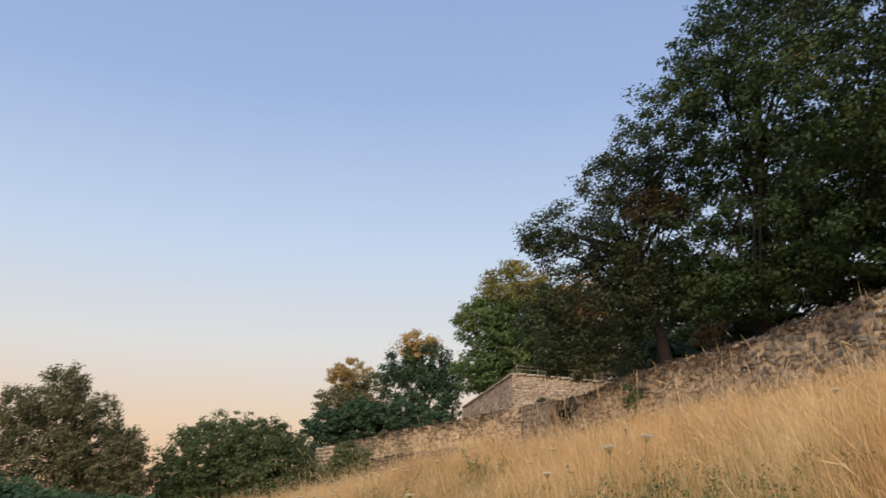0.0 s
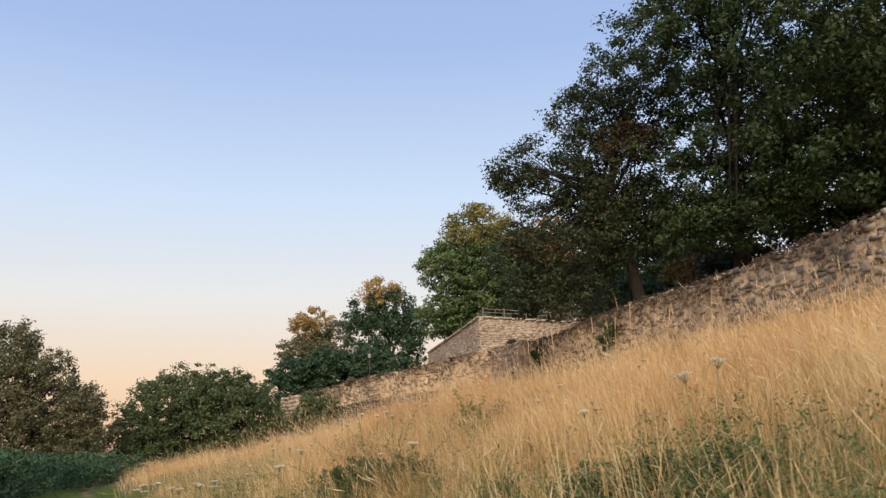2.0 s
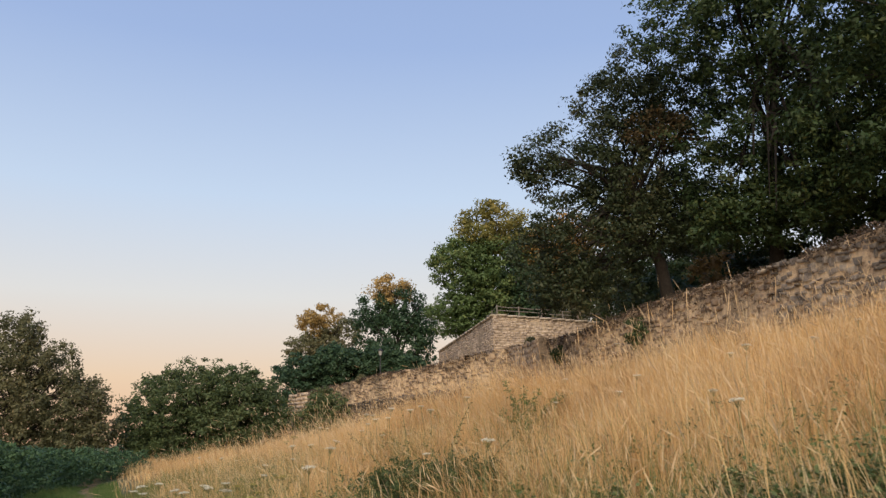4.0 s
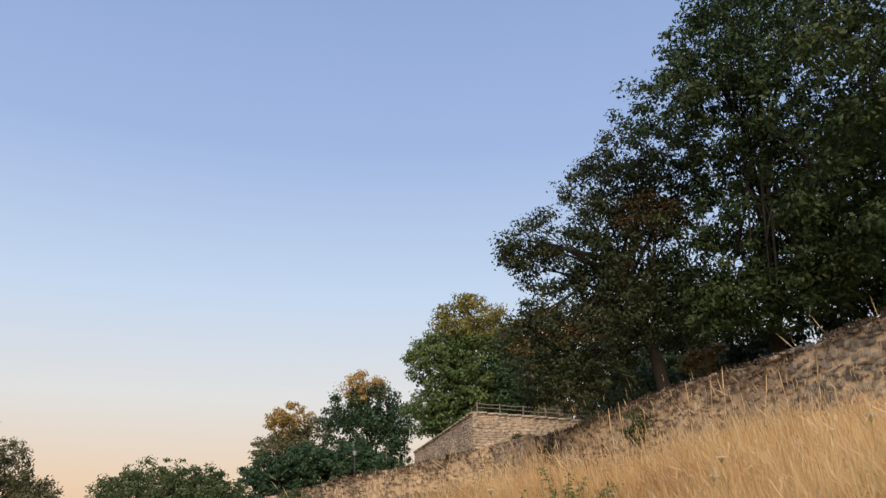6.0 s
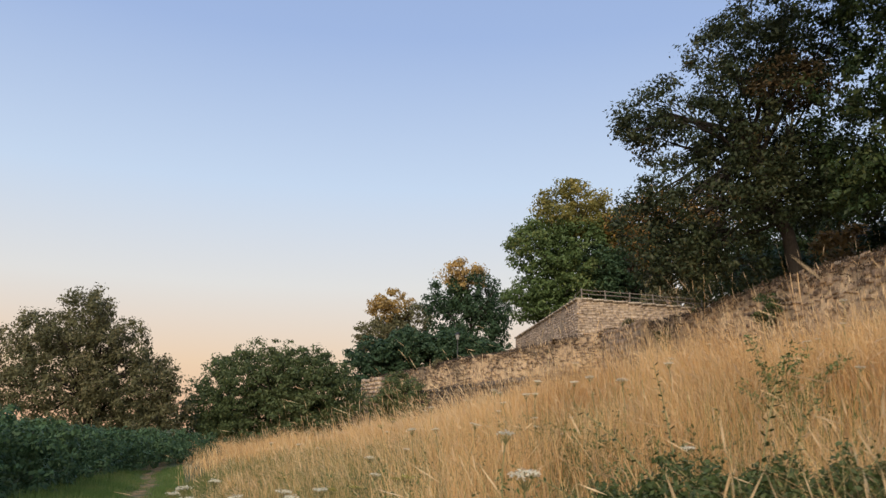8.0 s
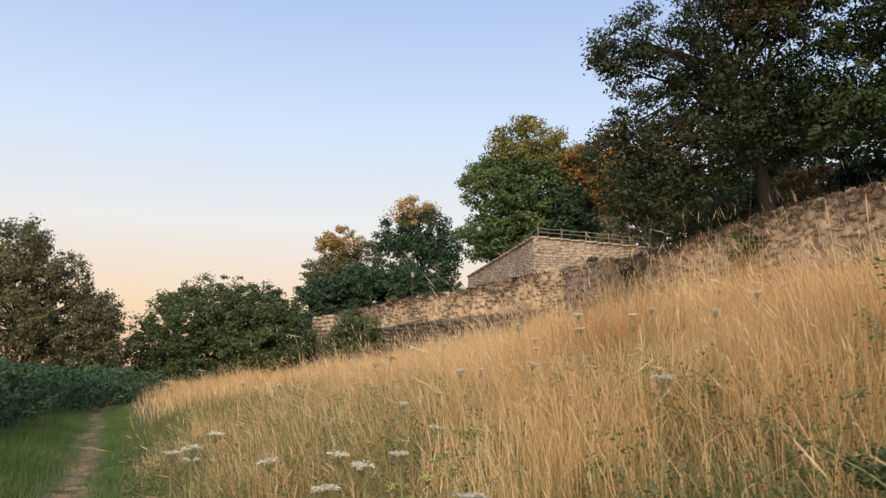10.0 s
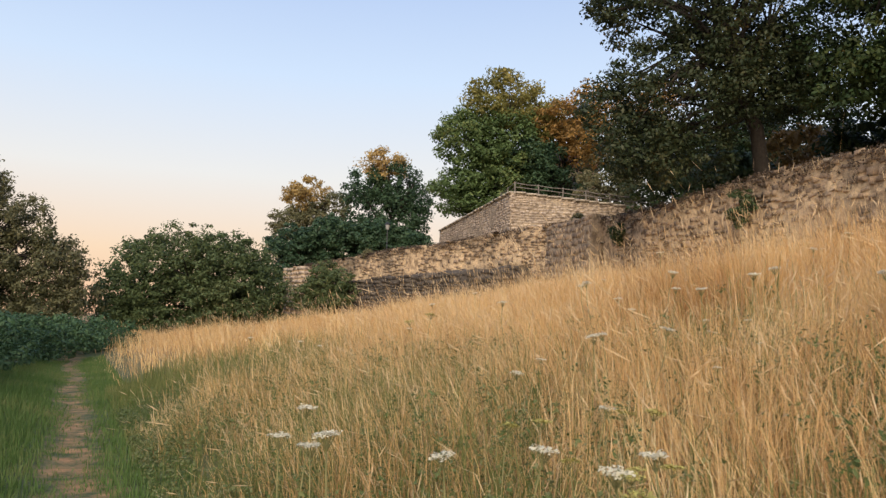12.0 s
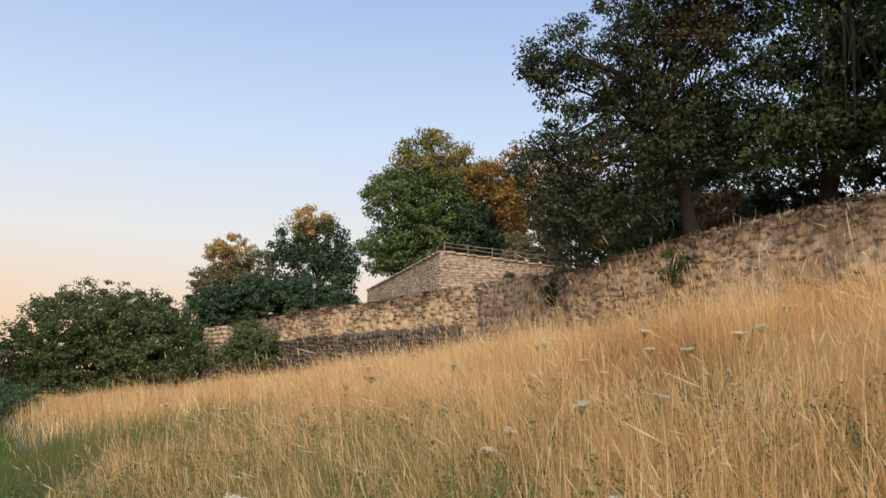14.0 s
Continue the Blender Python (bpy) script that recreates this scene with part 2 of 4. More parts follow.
def ground_material():
    m, nd, ln, b = nodes_of("ground")
    g = nd.new("ShaderNodeNewGeometry")
    sp = nd.new("ShaderNodeSeparateXYZ")
    ln.new(g.outputs["Position"], sp.inputs[0])
    n1 = noise_node(nd, ln, 0.7, 6, 0.65, "World")
    n2 = noise_node(nd, ln, 9, 8, 0.7, "World")
    n3 = noise_node(nd, ln, 2.6, 6, 0.7, "World")
    thatch = ramp_node(nd, [(0.2, (0.09, 0.075, 0.03)), (0.5, (0.24, 0.15, 0.06)), (0.8, (0.38, 0.24, 0.10))])
    ln.new(n2.outputs["Fac"], thatch.inputs[0])
    turf = ramp_node(nd, [(0.25, (0.035, 0.055, 0.018)), (0.6, (0.075, 0.10, 0.032)), (0.8, (0.15, 0.13, 0.05))])
    ln.new(n3.outputs["Fac"], turf.inputs[0])
    dirt = ramp_node(nd, [(0.25, (0.28, 0.13, 0.065)), (0.55, (0.50, 0.26, 0.125)), (0.8, (0.60, 0.36, 0.19))])
    ln.new(n2.outputs["Fac"], dirt.inputs[0])

    def band(lo, hi, wobble):
        add = nd.new("ShaderNodeMath")
        add.operation = "MULTIPLY_ADD"
        add.inputs[1].default_value = wobble
        ln.new(n1.outputs["Fac"], add.inputs[0])
        ln.new(sp.outputs["X"], add.inputs[2])
        mr = nd.new("ShaderNodeMapRange")
        mr.inputs["From Min"].default_value, mr.inputs["From Max"].default_value = lo + wobble / 2, hi + wobble / 2
        ln.new(add.outputs[0], mr.inputs["Value"])
        return mr.outputs[0]
    slope_f = band(0.8, 2.4, 1.6)
    col = blend(nd, ln, turf.outputs[0], thatch.outputs[0], slope_f)
    left, right = band(-0.5, -0.1, 1.0), band(0.0, 0.4, 1.0)
    inv = nd.new("ShaderNodeMath")
    inv.operation = "SUBTRACT"
    inv.inputs[0].default_value = 1.0
    ln.new(right, inv.inputs[1])
    both = nd.new("ShaderNodeMath")
    both.operation = "MULTIPLY"
    ln.new(left, both.inputs[0])
    ln.new(inv.outputs[0], both.inputs[1])
    wear = ramp_node(nd, [(0.40, (0, 0, 0)), (0.66, (0.9, 0.9, 0.9))])
    ln.new(n3.outputs["Fac"], wear.inputs[0])
    pf = nd.new("ShaderNodeMath")
    pf.operation = "MULTIPLY"
    ln.new(both.outputs[0], pf.inputs[0])
    ln.new(wear.outputs[0], pf.inputs[1])
    col = blend(nd, ln, col, dirt.outputs[0], pf.outputs[0])
    ln.new(col, b.inputs["Base Color"])
    b.inputs["Roughness"].default_value = 0.95
    bump(nd, ln, b, n2.outputs["Fac"], 0.9, 0.04)
    return m


GROUND = ground_material()


# ------------------------------------------------------------------ mesh helpers
def np_mesh(name, verts, quads=None, tris=None, smooth=False):
    """A mesh from arrays of vertices, quads and triangles."""
    me = bpy.data.meshes.new(name)
    verts = np.asarray(verts, dtype=np.float32)
    q = np.zeros((0, 4), np.int32) if quads is None else np.asarray(quads, np.int32)
    t = np.zeros((0, 3), np.int32) if tris is None else np.asarray(tris, np.int32)
    loops = np.concatenate([q.ravel(), t.ravel()])
    starts = np.concatenate([np.arange(len(q)) * 4, len(q) * 4 + np.arange(len(t)) * 3])
    me.vertices.add(len(verts))
    me.vertices.foreach_set("co", verts.ravel())
    me.loops.add(len(loops))
    me.loops.foreach_set("vertex_index", loops.astype(np.int32))
    me.polygons.add(len(starts))
    me.polygons.foreach_set("loop_start", starts.astype(np.int32))
    if smooth:
        me.polygons.foreach_set("use_smooth", np.ones(len(starts), bool))
    me.update(calc_edges=True)
    me.validate()
    return me


def hold(name, me, material, parent=None, label="", where=None):
    ob = new(name, me)
    if material and not me.materials:
        me.materials.append(material)
    if parent:
        ob.parent = parent
    if where is not None:
        ob.matrix_basis = where
    if label:
        ob["label"] = label
    return ob


def part(name, bm, material, parent, label=""):
    me = bpy.data.meshes.new(name)
    bm.to_mesh(me)
    bm.free()
    return hold(name, me, material, parent, label)


def thing(name, x, y, z, label, category, group="", kind=""):
    e = new(name)
    e.location = (x, y, z)
    e.empty_display_size = 0.2
    return tagged(e, label, category, group, kind)


def tube(pts, radii, sides=8):
    """A tapered tube along points: verts and quads."""
    vs, qs = [], []
    prev = None
    for i, p in enumerate(pts):
        p = Vector(p)
        d = (Vector(pts[min(i + 1, len(pts) - 1)]) - Vector(pts[max(i - 1, 0)])).normalized()
        a = d.orthogonal().normalized() if prev is None else (prev - d * prev.dot(d)).normalized()
        prev = a
        b = d.cross(a)
        for k in range(sides):
            w = 2 * math.pi * k / sides
            vs.append(p + (a * math.cos(w) + b * math.sin(w)) * radii[i])
    for i in range(len(pts) - 1):
        for k in range(sides):
            k2 = (k + 1) % sides
            qs.append((i * sides + k, i * sides + k2, (i + 1) * sides + k2, (i + 1) * sides + k))
    return [tuple(v) for v in vs], qs


def join(pieces):
    vs, qs = [], []
    for v, q in pieces:
        o = len(vs)
        vs += v
        qs += [tuple(i + o for i in f) for f in q]
    return vs, qs


# ------------------------------------------------------------------ the lie of the land
WALL_LINE = [(-30.0, 9.5), (0.0, 14.0), (26.8, 17.9), (39.8, 19.8), (63.3, 12.8), (64.2, 13.2), (90.0, 22.0), (130.0, 30.0)]
FOOT = [(-30, 4.6), (0, 4.2), (8, 4.05), (14, 3.53), (19, 3.5), (27, 2.79), (38, 3.24), (50, 2.0), (60, 1.1), (64, 0.6), (90, 0.2)]
SWELL = [(6, 0.0), (10, -0.08), (14, 0.37), (19, -0.07), (27, -0.04), (38, -0.34), (50, -0.7), (64, -0.3), (90, 0.0)]
TOP = [(-30, 6.6), (0, 6.4), (13.5, 6.15), (20, 5.95), (25.8, 6.05), (32, 5.85), (38.6, 6.0), (39.8, 6.15), (43.7, 5.95), (48, 5.63), (52, 5.55), (57.8, 5.1), (63.3, 4.82), (90, 4.8)]
TOWER = [(28.8, 73.0), (26.0, 55.5), (35.3, 51.7), (52.0, 46.5)]


def bastion_top(x, y):
    """The bastion's edge falls away from its corner on both faces."""
    return 10.3 - 0.105 * (x - 26.0) - 0.029 * (y - 55.5)


WALL_Y, WALL_X = [p[0] for p in WALL_LINE], [p[1] for p in WALL_LINE]


def wall_x(y):
    return np.interp(y, WALL_Y, WALL_X)


def wall_top(y):
    return np.interp(y, [p[0] for p in TOP], [p[1] for p in TOP])


def land(x, y):
    """Height of the ground."""
    x, y = np.asarray(x, float), np.asarray(y, float)
    xw = wall_x(y)
    u = np.clip((x - 0.7) / (xw - 0.7), 0, 1)
    foot = np.interp(y, [p[0] for p in FOOT], [p[1] for p in FOOT])
    swell = np.interp(y, [p[0] for p in SWELL], [p[1] for p in SWELL])
    z = foot * u ** 0.88 + swell * np.sin(np.pi * u)
    z = z + 0.06 * np.sin(x * 1.3 + y * 0.7) * np.sin(y * 0.9 - x * 0.4) * np.clip(u * 4, 0, 1)
    z = z - 0.05 * np.exp(-((x + 0.05) / 0.4) ** 2)
    step = np.clip((x - xw - 0.25) / 0.35, 0, 1)
    upper = wall_top(y) - 0.3 + np.clip((x - xw) * 0.22, 0, 1.6)
    z = z * (1 - step) + upper * step
    # the terrace on the bastion
    left = 26.6 + (y - 55.5) * (2.8 / 17.5)
    front = 56.3 - (x - 26.0) * (3.8 / 9.3)
    inside = np.clip(np.minimum((x - left) / 0.4, (y - front) / 0.4), 0, 1)
    inside = inside * np.clip((76 - y) / 2, 0, 1)
    return z * (1 - inside) + (bastion_top(x, y) - 0.15) * inside


def build_ground():
    xs = np.concatenate([-np.geomspace(2500, 12, 26), np.arange(-11, 46, 0.35), np.geomspace(47, 2500, 24)])
    ys = np.concatenate([-np.geomspace(2500, 14, 22), np.arange(-13, 80, 0.45), np.geomspace(81, 2500, 26)])
    gx, gy = np.meshgrid(xs, ys)
    gz = land(gx, gy)
    far = np.clip((np.hypot(gx - 10, gy - 30) - 110) / 120, 0, 1)
    gz = gz * (1 - far) - 0.5 * far
    v = np.stack([gx, gy, gz], -1).reshape(-1, 3)
    w = len(xs)
    i = np.arange(len(ys) - 1)[:, None] * w + np.arange(w - 1)[None, :]
    q = np.stack([i, i + 1, i + w + 1, i + w], -1).reshape(-1, 4)
    ob = hold("ground", np_mesh("ground", v, q, smooth=True), GROUND)
    tagged(ob, "dry grassy hillside with a worn dirt footpath", "ground", kind="structure")


build_ground()


# ------------------------------------------------------------------ stone walls
rng = np.random.default_rng(4)


def core_strip(line, ztop, zbot, thick, cell=0.3, rough=0.07):
    """A thick wall along a plan line (points), with a rough front, back and top."""
    pts = np.array(line, float)
    seg = np.hypot(*np.diff(pts, axis=0).T)
    s = np.concatenate([[0], np.cumsum(seg)])
    n = max(2, int(s[-1] / cell))
    si = np.linspace(0, s[-1], n)
    px, py = np.interp(si, s, pts[:, 0]), np.interp(si, s, pts[:, 1])
    dx, dy = np.gradient(px), np.gradient(py)
    ln = np.hypot(dx, dy)
    nx, ny = -dy / ln, dx / ln              # towards the path: left of the line's run
    rows = 22
    vs = []
    for a in range(n):
        zt, zb = ztop(px[a], py[a]), zbot(px[a], py[a])
        ring = []
        for k in range(rows):
            f = k / (rows - 1)
            o = noise.noise((px[a] * 1.4, py[a] * 1.4, f * 3.0)) * rough + noise.noise((px[a] * 3.4, py[a] * 3.4, f * 10.0)) * rough * 0.6
            z = zb + (zt - zb) * f + (noise.noise((px[a] * 1.1, py[a] * 1.1, 7.0)) * 0.16 if k == rows - 1 else 0)
            batter = 0.12 * (1 - f)
            ring.append((px[a] + nx[a] * (o + batter), py[a] + ny[a] * (o + batter), z))
        ring.append((px[a] - nx[a] * thick * 0.5, py[a] - ny[a] * thick * 0.5, zt + 0.08 + noise.noise((px[a], py[a], 2)) * 0.12))
        ring.append((px[a] - nx[a] * thick, py[a] - ny[a] * thick, zt - 0.05))
        ring.append((px[a] - nx[a] * thick, py[a] - ny[a] * thick, zb))
        vs += ring
    w = rows + 3
    q = []
    for a in range(n - 1):
        for k in range(w - 1):
            q.append((a * w + k, (a + 1) * w + k, (a + 1) * w + k + 1, a * w + k + 1))
    caps = [tuple(range(w - 1, -1, -1)), tuple((n - 1) * w + k for k in range(w))]
    me = bpy.data.meshes.new("wall")
    me.from_pydata(vs, [], q + caps)
    me.update()
    return me


BLOCK_Q = np.array([(4, 5, 6, 7), (0, 1, 5, 4), (1, 2, 6, 5), (2, 3, 7, 6), (3, 0, 4, 7)])


def block_verts(w, h, d, jag):
    """A stone: square at the back, smaller and uneven in front (local x along the wall, y outwards, z up)."""
    c = min(w, h) * 0.13
    j = lambda k: (rng.random() - 0.5) * jag * k  # noqa: E731
    back = [(-w / 2, -0.12, -h / 2), (w / 2, -0.12, -h / 2), (w / 2, -0.12, h / 2), (-w / 2, -0.12, h / 2)]
    front = [(sx * (w / 2 - c) + j(w * 0.25), d + j(d), sz * (h / 2 - c) + j(h * 0.25)) for sx, sz in ((-1, -1), (1, -1), (1, 1), (-1, 1))]
    return np.array(back + front)


def face_stones(a, b, ztop, zbot, course, length, proud, gap, jag, skip=None):
    """Stones in courses over the face from a to b: a list of (centre, run direction, verts)."""
    a, b = np.array(a, float), np.array(b, float)
    L = np.hypot(*(b - a))
    d = (b - a) / L
    nrm = np.array([-d[1], d[0]])
    out = []
    z0 = min(zbot(*a), zbot(*b))
    z1 = max(ztop(*a), ztop(*b))
    z = z0
    while z < z1:
        h = course * rng.uniform(1 - jag * 0.55, 1 + jag * 0.6)
        s = -rng.uniform(0, length)
        while s < L:
            w = length * rng.uniform(0.35, 1.7)
            m = s + w / 2
            lo, hi = max(s, 0), min(s + w, L)
            s += w
            if hi - lo < 0.08:
                continue
            m, w2 = (lo + hi) / 2, hi - lo
            p = a + d * m
            zt, zb = ztop(*p), zbot(*p)
            zc = z + h / 2 + jag * 0.3 * noise.noise((p[0] * 0.5, p[1] * 0.5, z * 0.6))
            if zc + h * 0.45 > zt + 0.1 or zc - h / 2 < zb:
                continue
            if skip and skip(p[0], p[1], zc):
                continue
            f = (zc - zb) / max(zt - zb, 0.1)
            base = p + nrm * (0.12 * (1 - f) + rng.uniform(-0.3, 0.3) * proud)
            out.append((np.array([base[0], base[1], zc + rng.uniform(-1, 1) * h * jag * 0.4]), d, block_verts(w2 - gap, h * rng.uniform(1 - jag * 0.5, 1.0 + jag * 0.1) - gap, proud * rng.uniform(0.6, 1.5), jag)))
        z += h
    return out


def joined_stones(name, stones, material, parent, label):
    vs, qs = [], []
    for i, (c, d, v) in enumerate(stones):
        x = c[0] + v[:, 0] * d[0] - v[:, 1] * d[1]
        y = c[1] + v[:, 0] * d[1] + v[:, 1] * d[0]
        vs.append(np.stack([x, y, c[2] + v[:, 2]], -1))
        qs.append(BLOCK_Q + i * 8)
    ob = hold(name, np_mesh(name, np.concatenate(vs), np.concatenate(qs)), material, parent, label)
    tagged(ob, kind="stuff")
    return ob


def single_stones(stones, material, parent, name="stone"):
    """Stones as objects of their own, sharing a few meshes."""
    shapes = []
    for k in range(12):
        v = block_verts(1.0, 1.0, 1.0, 0.55)
        v[:, 1] = np.where(v[:, 1] < 0, -1.0, v[:, 1])
        me = np_mesh(name, v, BLOCK_Q)
        me.materials.append(material)
        shapes.append(me)
    for i, (c, d, v) in enumerate(stones):
        w, h, dep = np.ptp(v[:4, 0]), np.ptp(v[:4, 2]), max(v[4:, 1].mean(), 0.02)
        ob = new(name, shapes[i % 12])
        ob.parent = parent
        ob.matrix_basis = Matrix.LocRotScale((c[0], c[1], c[2]), Euler((0, rng.uniform(-0.2, 0.2), math.atan2(d[1], d[0]))), (w, dep, h))


def line_pts(y0, y1):
    ys = [y0] + [y for y in WALL_Y if y0 < y < y1] + [y1]
    return [(float(wall_x(y)), y) for y in ys]


top_f = lambda x, y: float(wall_top(y))  # noqa: E731
bot_f = lambda x, y: float(land(min(x, wall_x(y)) - 0.2, y)) - 0.3  # noqa: E731
wall_right = hold("wall_east", core_strip(line_pts(-8.0, 39.8), top_f, bot_f, 0.9, 0.2, 0.06), MORTAR)
tagged(wall_right, "ruined rubble stone terrace wall with ochre mortar", "wall", kind="structure")
wall_left = hold("wall_north", core_strip(line_pts(39.8, 63.3), top_f, bot_f, 0.9, 0.2, 0.07), MORTAR)
tagged(wall_left, "long weathered rubble terrace wall with crumbling face", "wall", kind="structure")
wall_end = hold("wall_return", core_strip([(12.8, 63.3), (18.5, 79.5)], lambda x, y: 4.75, lambda x, y: 0.0, 0.9), PALE_CORE)
tagged(wall_end, "squared stone end of the terrace wall", "wall", kind="structure")


def eroded(x, y, z):
    if y < 19.5 + 2.0 * noise.noise((3.0, y * 0.3, z * 1.2)):
        return rng.random() < 0.12          # the older stretch has kept its facing
    f = noise.noise((x * 0.35, y * 0.35, z * 0.75)) + 0.5 * noise.noise((x * 1.1, y * 1.1, z * 1.6))
    hi = (z - bot_f(x, y)) / (top_f(x, y) - bot_f(x, y))
    return f > (0.3 if hi > 0.75 else 0.08) and rng.random() < 0.7 or rng.random() < 0.1


def wall_stones():
    near, rest = [], []
    ls = line_pts(-8.0, 39.8)
    for a, b in zip(ls, ls[1:]):
        for st in face_stones(a, b, top_f, bot_f, 0.17, 0.24, 0.045, 0.012, 1.0, eroded):
            (near if 14.0 < st[0][1] < 25.5 else rest).append(st)
    near.sort(key=lambda s: -s[0][2])
    rest += near[300:]
    ls = line_pts(39.8, 60.0)
    left = []
    for a, b in zip(ls, ls[1:]):
        left += face_stones(a, b, top_f, bot_f, 0.17, 0.24, 0.045, 0.012, 1.0, eroded)
    quoin = face_stones((float(wall_x(60.0)), 60.0), (12.8, 63.3), top_f, bot_f, 0.27, 0.5, 0.05, 0.025, 0.25)
    joined_stones("rubble_stones", [r for r in rest if r[0][1] >= 19.5], STONE, wall_right, "grey and ochre rubble stones")
    joined_stones("rubble_stones", [r for r in rest if r[0][1] < 19.5], GREY_STONE, wall_right, "grey weathered rubble stones")
    joined_stones("rubble_stones", left, STONE, wall_left, "brown and ochre rubble stones")
    joined_stones("squared_stones", quoin, PALE, wall_left, "pale squared blocks at the wall's end")
    # loose stones along the broken top
    crest = []
    for y in np.arange(-6, 62, 0.3):
        x = float(wall_x(y)) + rng.uniform(-0.05, 0.75)
        v = block_verts(rng.uniform(0.14, 0.34), rng.uniform(0.08, 0.17), 0.14, 0.9)
        crest.append((np.array([x, y, top_f(x, y) + rng.uniform(-0.04, 0.08)]), np.array([math.cos(y * 3), math.sin(y * 3)]), v))
    joined_stones("crest_stones", [c for c in crest if c[0][1] < 39.8], GREY_STONE, wall_right, "loose stones along the broken top")
    joined_stones("crest_stones", [c for c in crest if c[0][1] >= 39.8], STONE, wall_left, "loose stones along the broken top")
    return near[:300]


NEAR_STONES = wall_stones()

# pilaster where the wall turns
pil = hold("wall_pilaster", core_strip([(18.75, 36.0), (19.4, 40.4)], lambda x, y: 6.05, lambda x, y: 2.6, 0.7, rough=0.03), PALE_CORE)
tagged(pil, "squared stone pilaster where the wall turns", "wall", kind="structure")
joined_stones("squared_stones", face_stones((18.75, 36.0), (19.4, 40.4), lambda x, y: 6.1, lambda x, y: 2.6, 0.32, 0.55, 0.014, 0.01, 0.4), STONE, pil, "large grey-brown squared blocks")

# low dark ledge wall before the left stretch
ledge_line = [(17.9, 40.3), (15.1, 50.5), (13.5, 56.5)]
ledge_top = lambda x, y: float(np.interp(y, [40, 50, 56.5], [4.15, 3.9, 3.6]))  # noqa: E731
ledge_bot = lambda x, y: float(land(x, y)) - 0.3  # noqa: E731
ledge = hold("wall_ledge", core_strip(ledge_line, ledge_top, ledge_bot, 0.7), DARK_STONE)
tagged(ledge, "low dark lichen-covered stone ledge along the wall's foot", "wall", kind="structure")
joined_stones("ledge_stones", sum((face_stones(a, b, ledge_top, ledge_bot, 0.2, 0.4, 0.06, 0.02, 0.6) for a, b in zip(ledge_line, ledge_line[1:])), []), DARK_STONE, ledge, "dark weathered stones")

# bastion
T_TOP = bastion_top
T_BOT = lambda x, y: 4.5  # noqa: E731
bastion = hold("wall_bastion", core_strip([TOWER[3], TOWER[2], TOWER[1], TOWER[0]], T_TOP, T_BOT, 0.7, 0.35, 0.05), PALE_CORE)
tagged(bastion, "pale coursed stone bastion wall above the terrace", "wall", kind="structure")
for a, b, n in ((TOWER[1], TOWER[0], "coursed_blocks"), (TOWER[2], TOWER[1], "coursed_blocks"), (TOWER[3], TOWER[2], "coursed_blocks")):
    hole = (lambda x, y, z: noise.noise((x * 0.6, y * 0.6, z * 1.5)) > 0.42)
    joined_stones(n, face_stones(a, b, T_TOP, T_BOT, 0.19, 0.36, 0.022, 0.014, 0.6, hole), PALE, bastion, "pale weathered blocks in courses")


def coping():
    for a, b in ((TOWER[2], TOWER[1]), (TOWER[1], TOWER[0]), (TOWER[3], TOWER[2])):
        a, b = np.array(a), np.array(b)
        L = np.hypot(*(b - a))
        d = (b - a) / L
        s = 0.0
        sts = []
        while s < L - 0.3:
            w = min(rng.uniform(0.6, 1.0), L - s)
            c = a + d * (s + w / 2)
            v = block_verts(w - 0.02, 0.14, 0.16, 0.15)
            v[:, 1] = np.where(v[:, 1] < 0, -0.5, v[:, 1])
            sts.append((np.array([c[0], c[1], T_TOP(*c) + 0.07 + rng.uniform(-0.015, 0.015)]), d, v))
            s += w
        joined_stones("coping", sts, COPING, bastion, "light stone coping")


coping()


# ------------------------------------------------------------------ fence on the bastion
def fence():
    th = thing("fence", TOWER[1][0] + 0.3, TOWER[1][1] + 0.3, 10.3, "low weathered post and rail fence on the bastion edge", "fence")
    base = Vector(th.location)
    run = [(27.4, 59.5), (26.5, 55.9), (35.5, 52.2), (45.0, 49.3)]
    posts = []
    for a, b in zip(run, run[1:]):
        n = max(1, round(math.dist(a, b) / 1.7))
        posts += [(a[0] + (b[0] - a[0]) * k / n, a[1] + (b[1] - a[1]) * k / n) for k in range(n)]
    posts.append(run[-1])
    vs, qs = tube([(0, 0, 0), (0, 0, 0.5), (0.01, 0, 0.98), (0.01, 0, 1.0)], [0.05, 0.048, 0.045, 0.02], 7)
    pm = np_mesh("post", vs, qs)
    pm.materials.append(RAIL)
    for k, (x, y) in enumerate(posts):
        p = new("post", pm)
        p.parent = th
        p.matrix_basis = pose(x - base.x, y - base.y, T_TOP(x, y) - base.z - 0.05, rng.uniform(-4, 4), rng.uniform(-4, 4), k * 37)
    for h in (0.32, 0.62, 0.9):
        for a, b in zip(posts, posts[1:]):
            za, zb = h + T_TOP(*a) - base.z - 0.05, h + T_TOP(*b) - base.z - 0.05
            mid = ((a[0] + b[0]) / 2 - base.x, (a[1] + b[1]) / 2 - base.y, (za + zb) / 2 + rng.uniform(-0.06, 0.02))
            v, q = tube([(a[0] - base.x, a[1] - base.y, za), mid, (b[0] - base.x, b[1] - base.y, zb)], [0.032, 0.03, 0.032], 6)
            hold("rail", np_mesh("rail", v, q), RAIL, th)


fence()


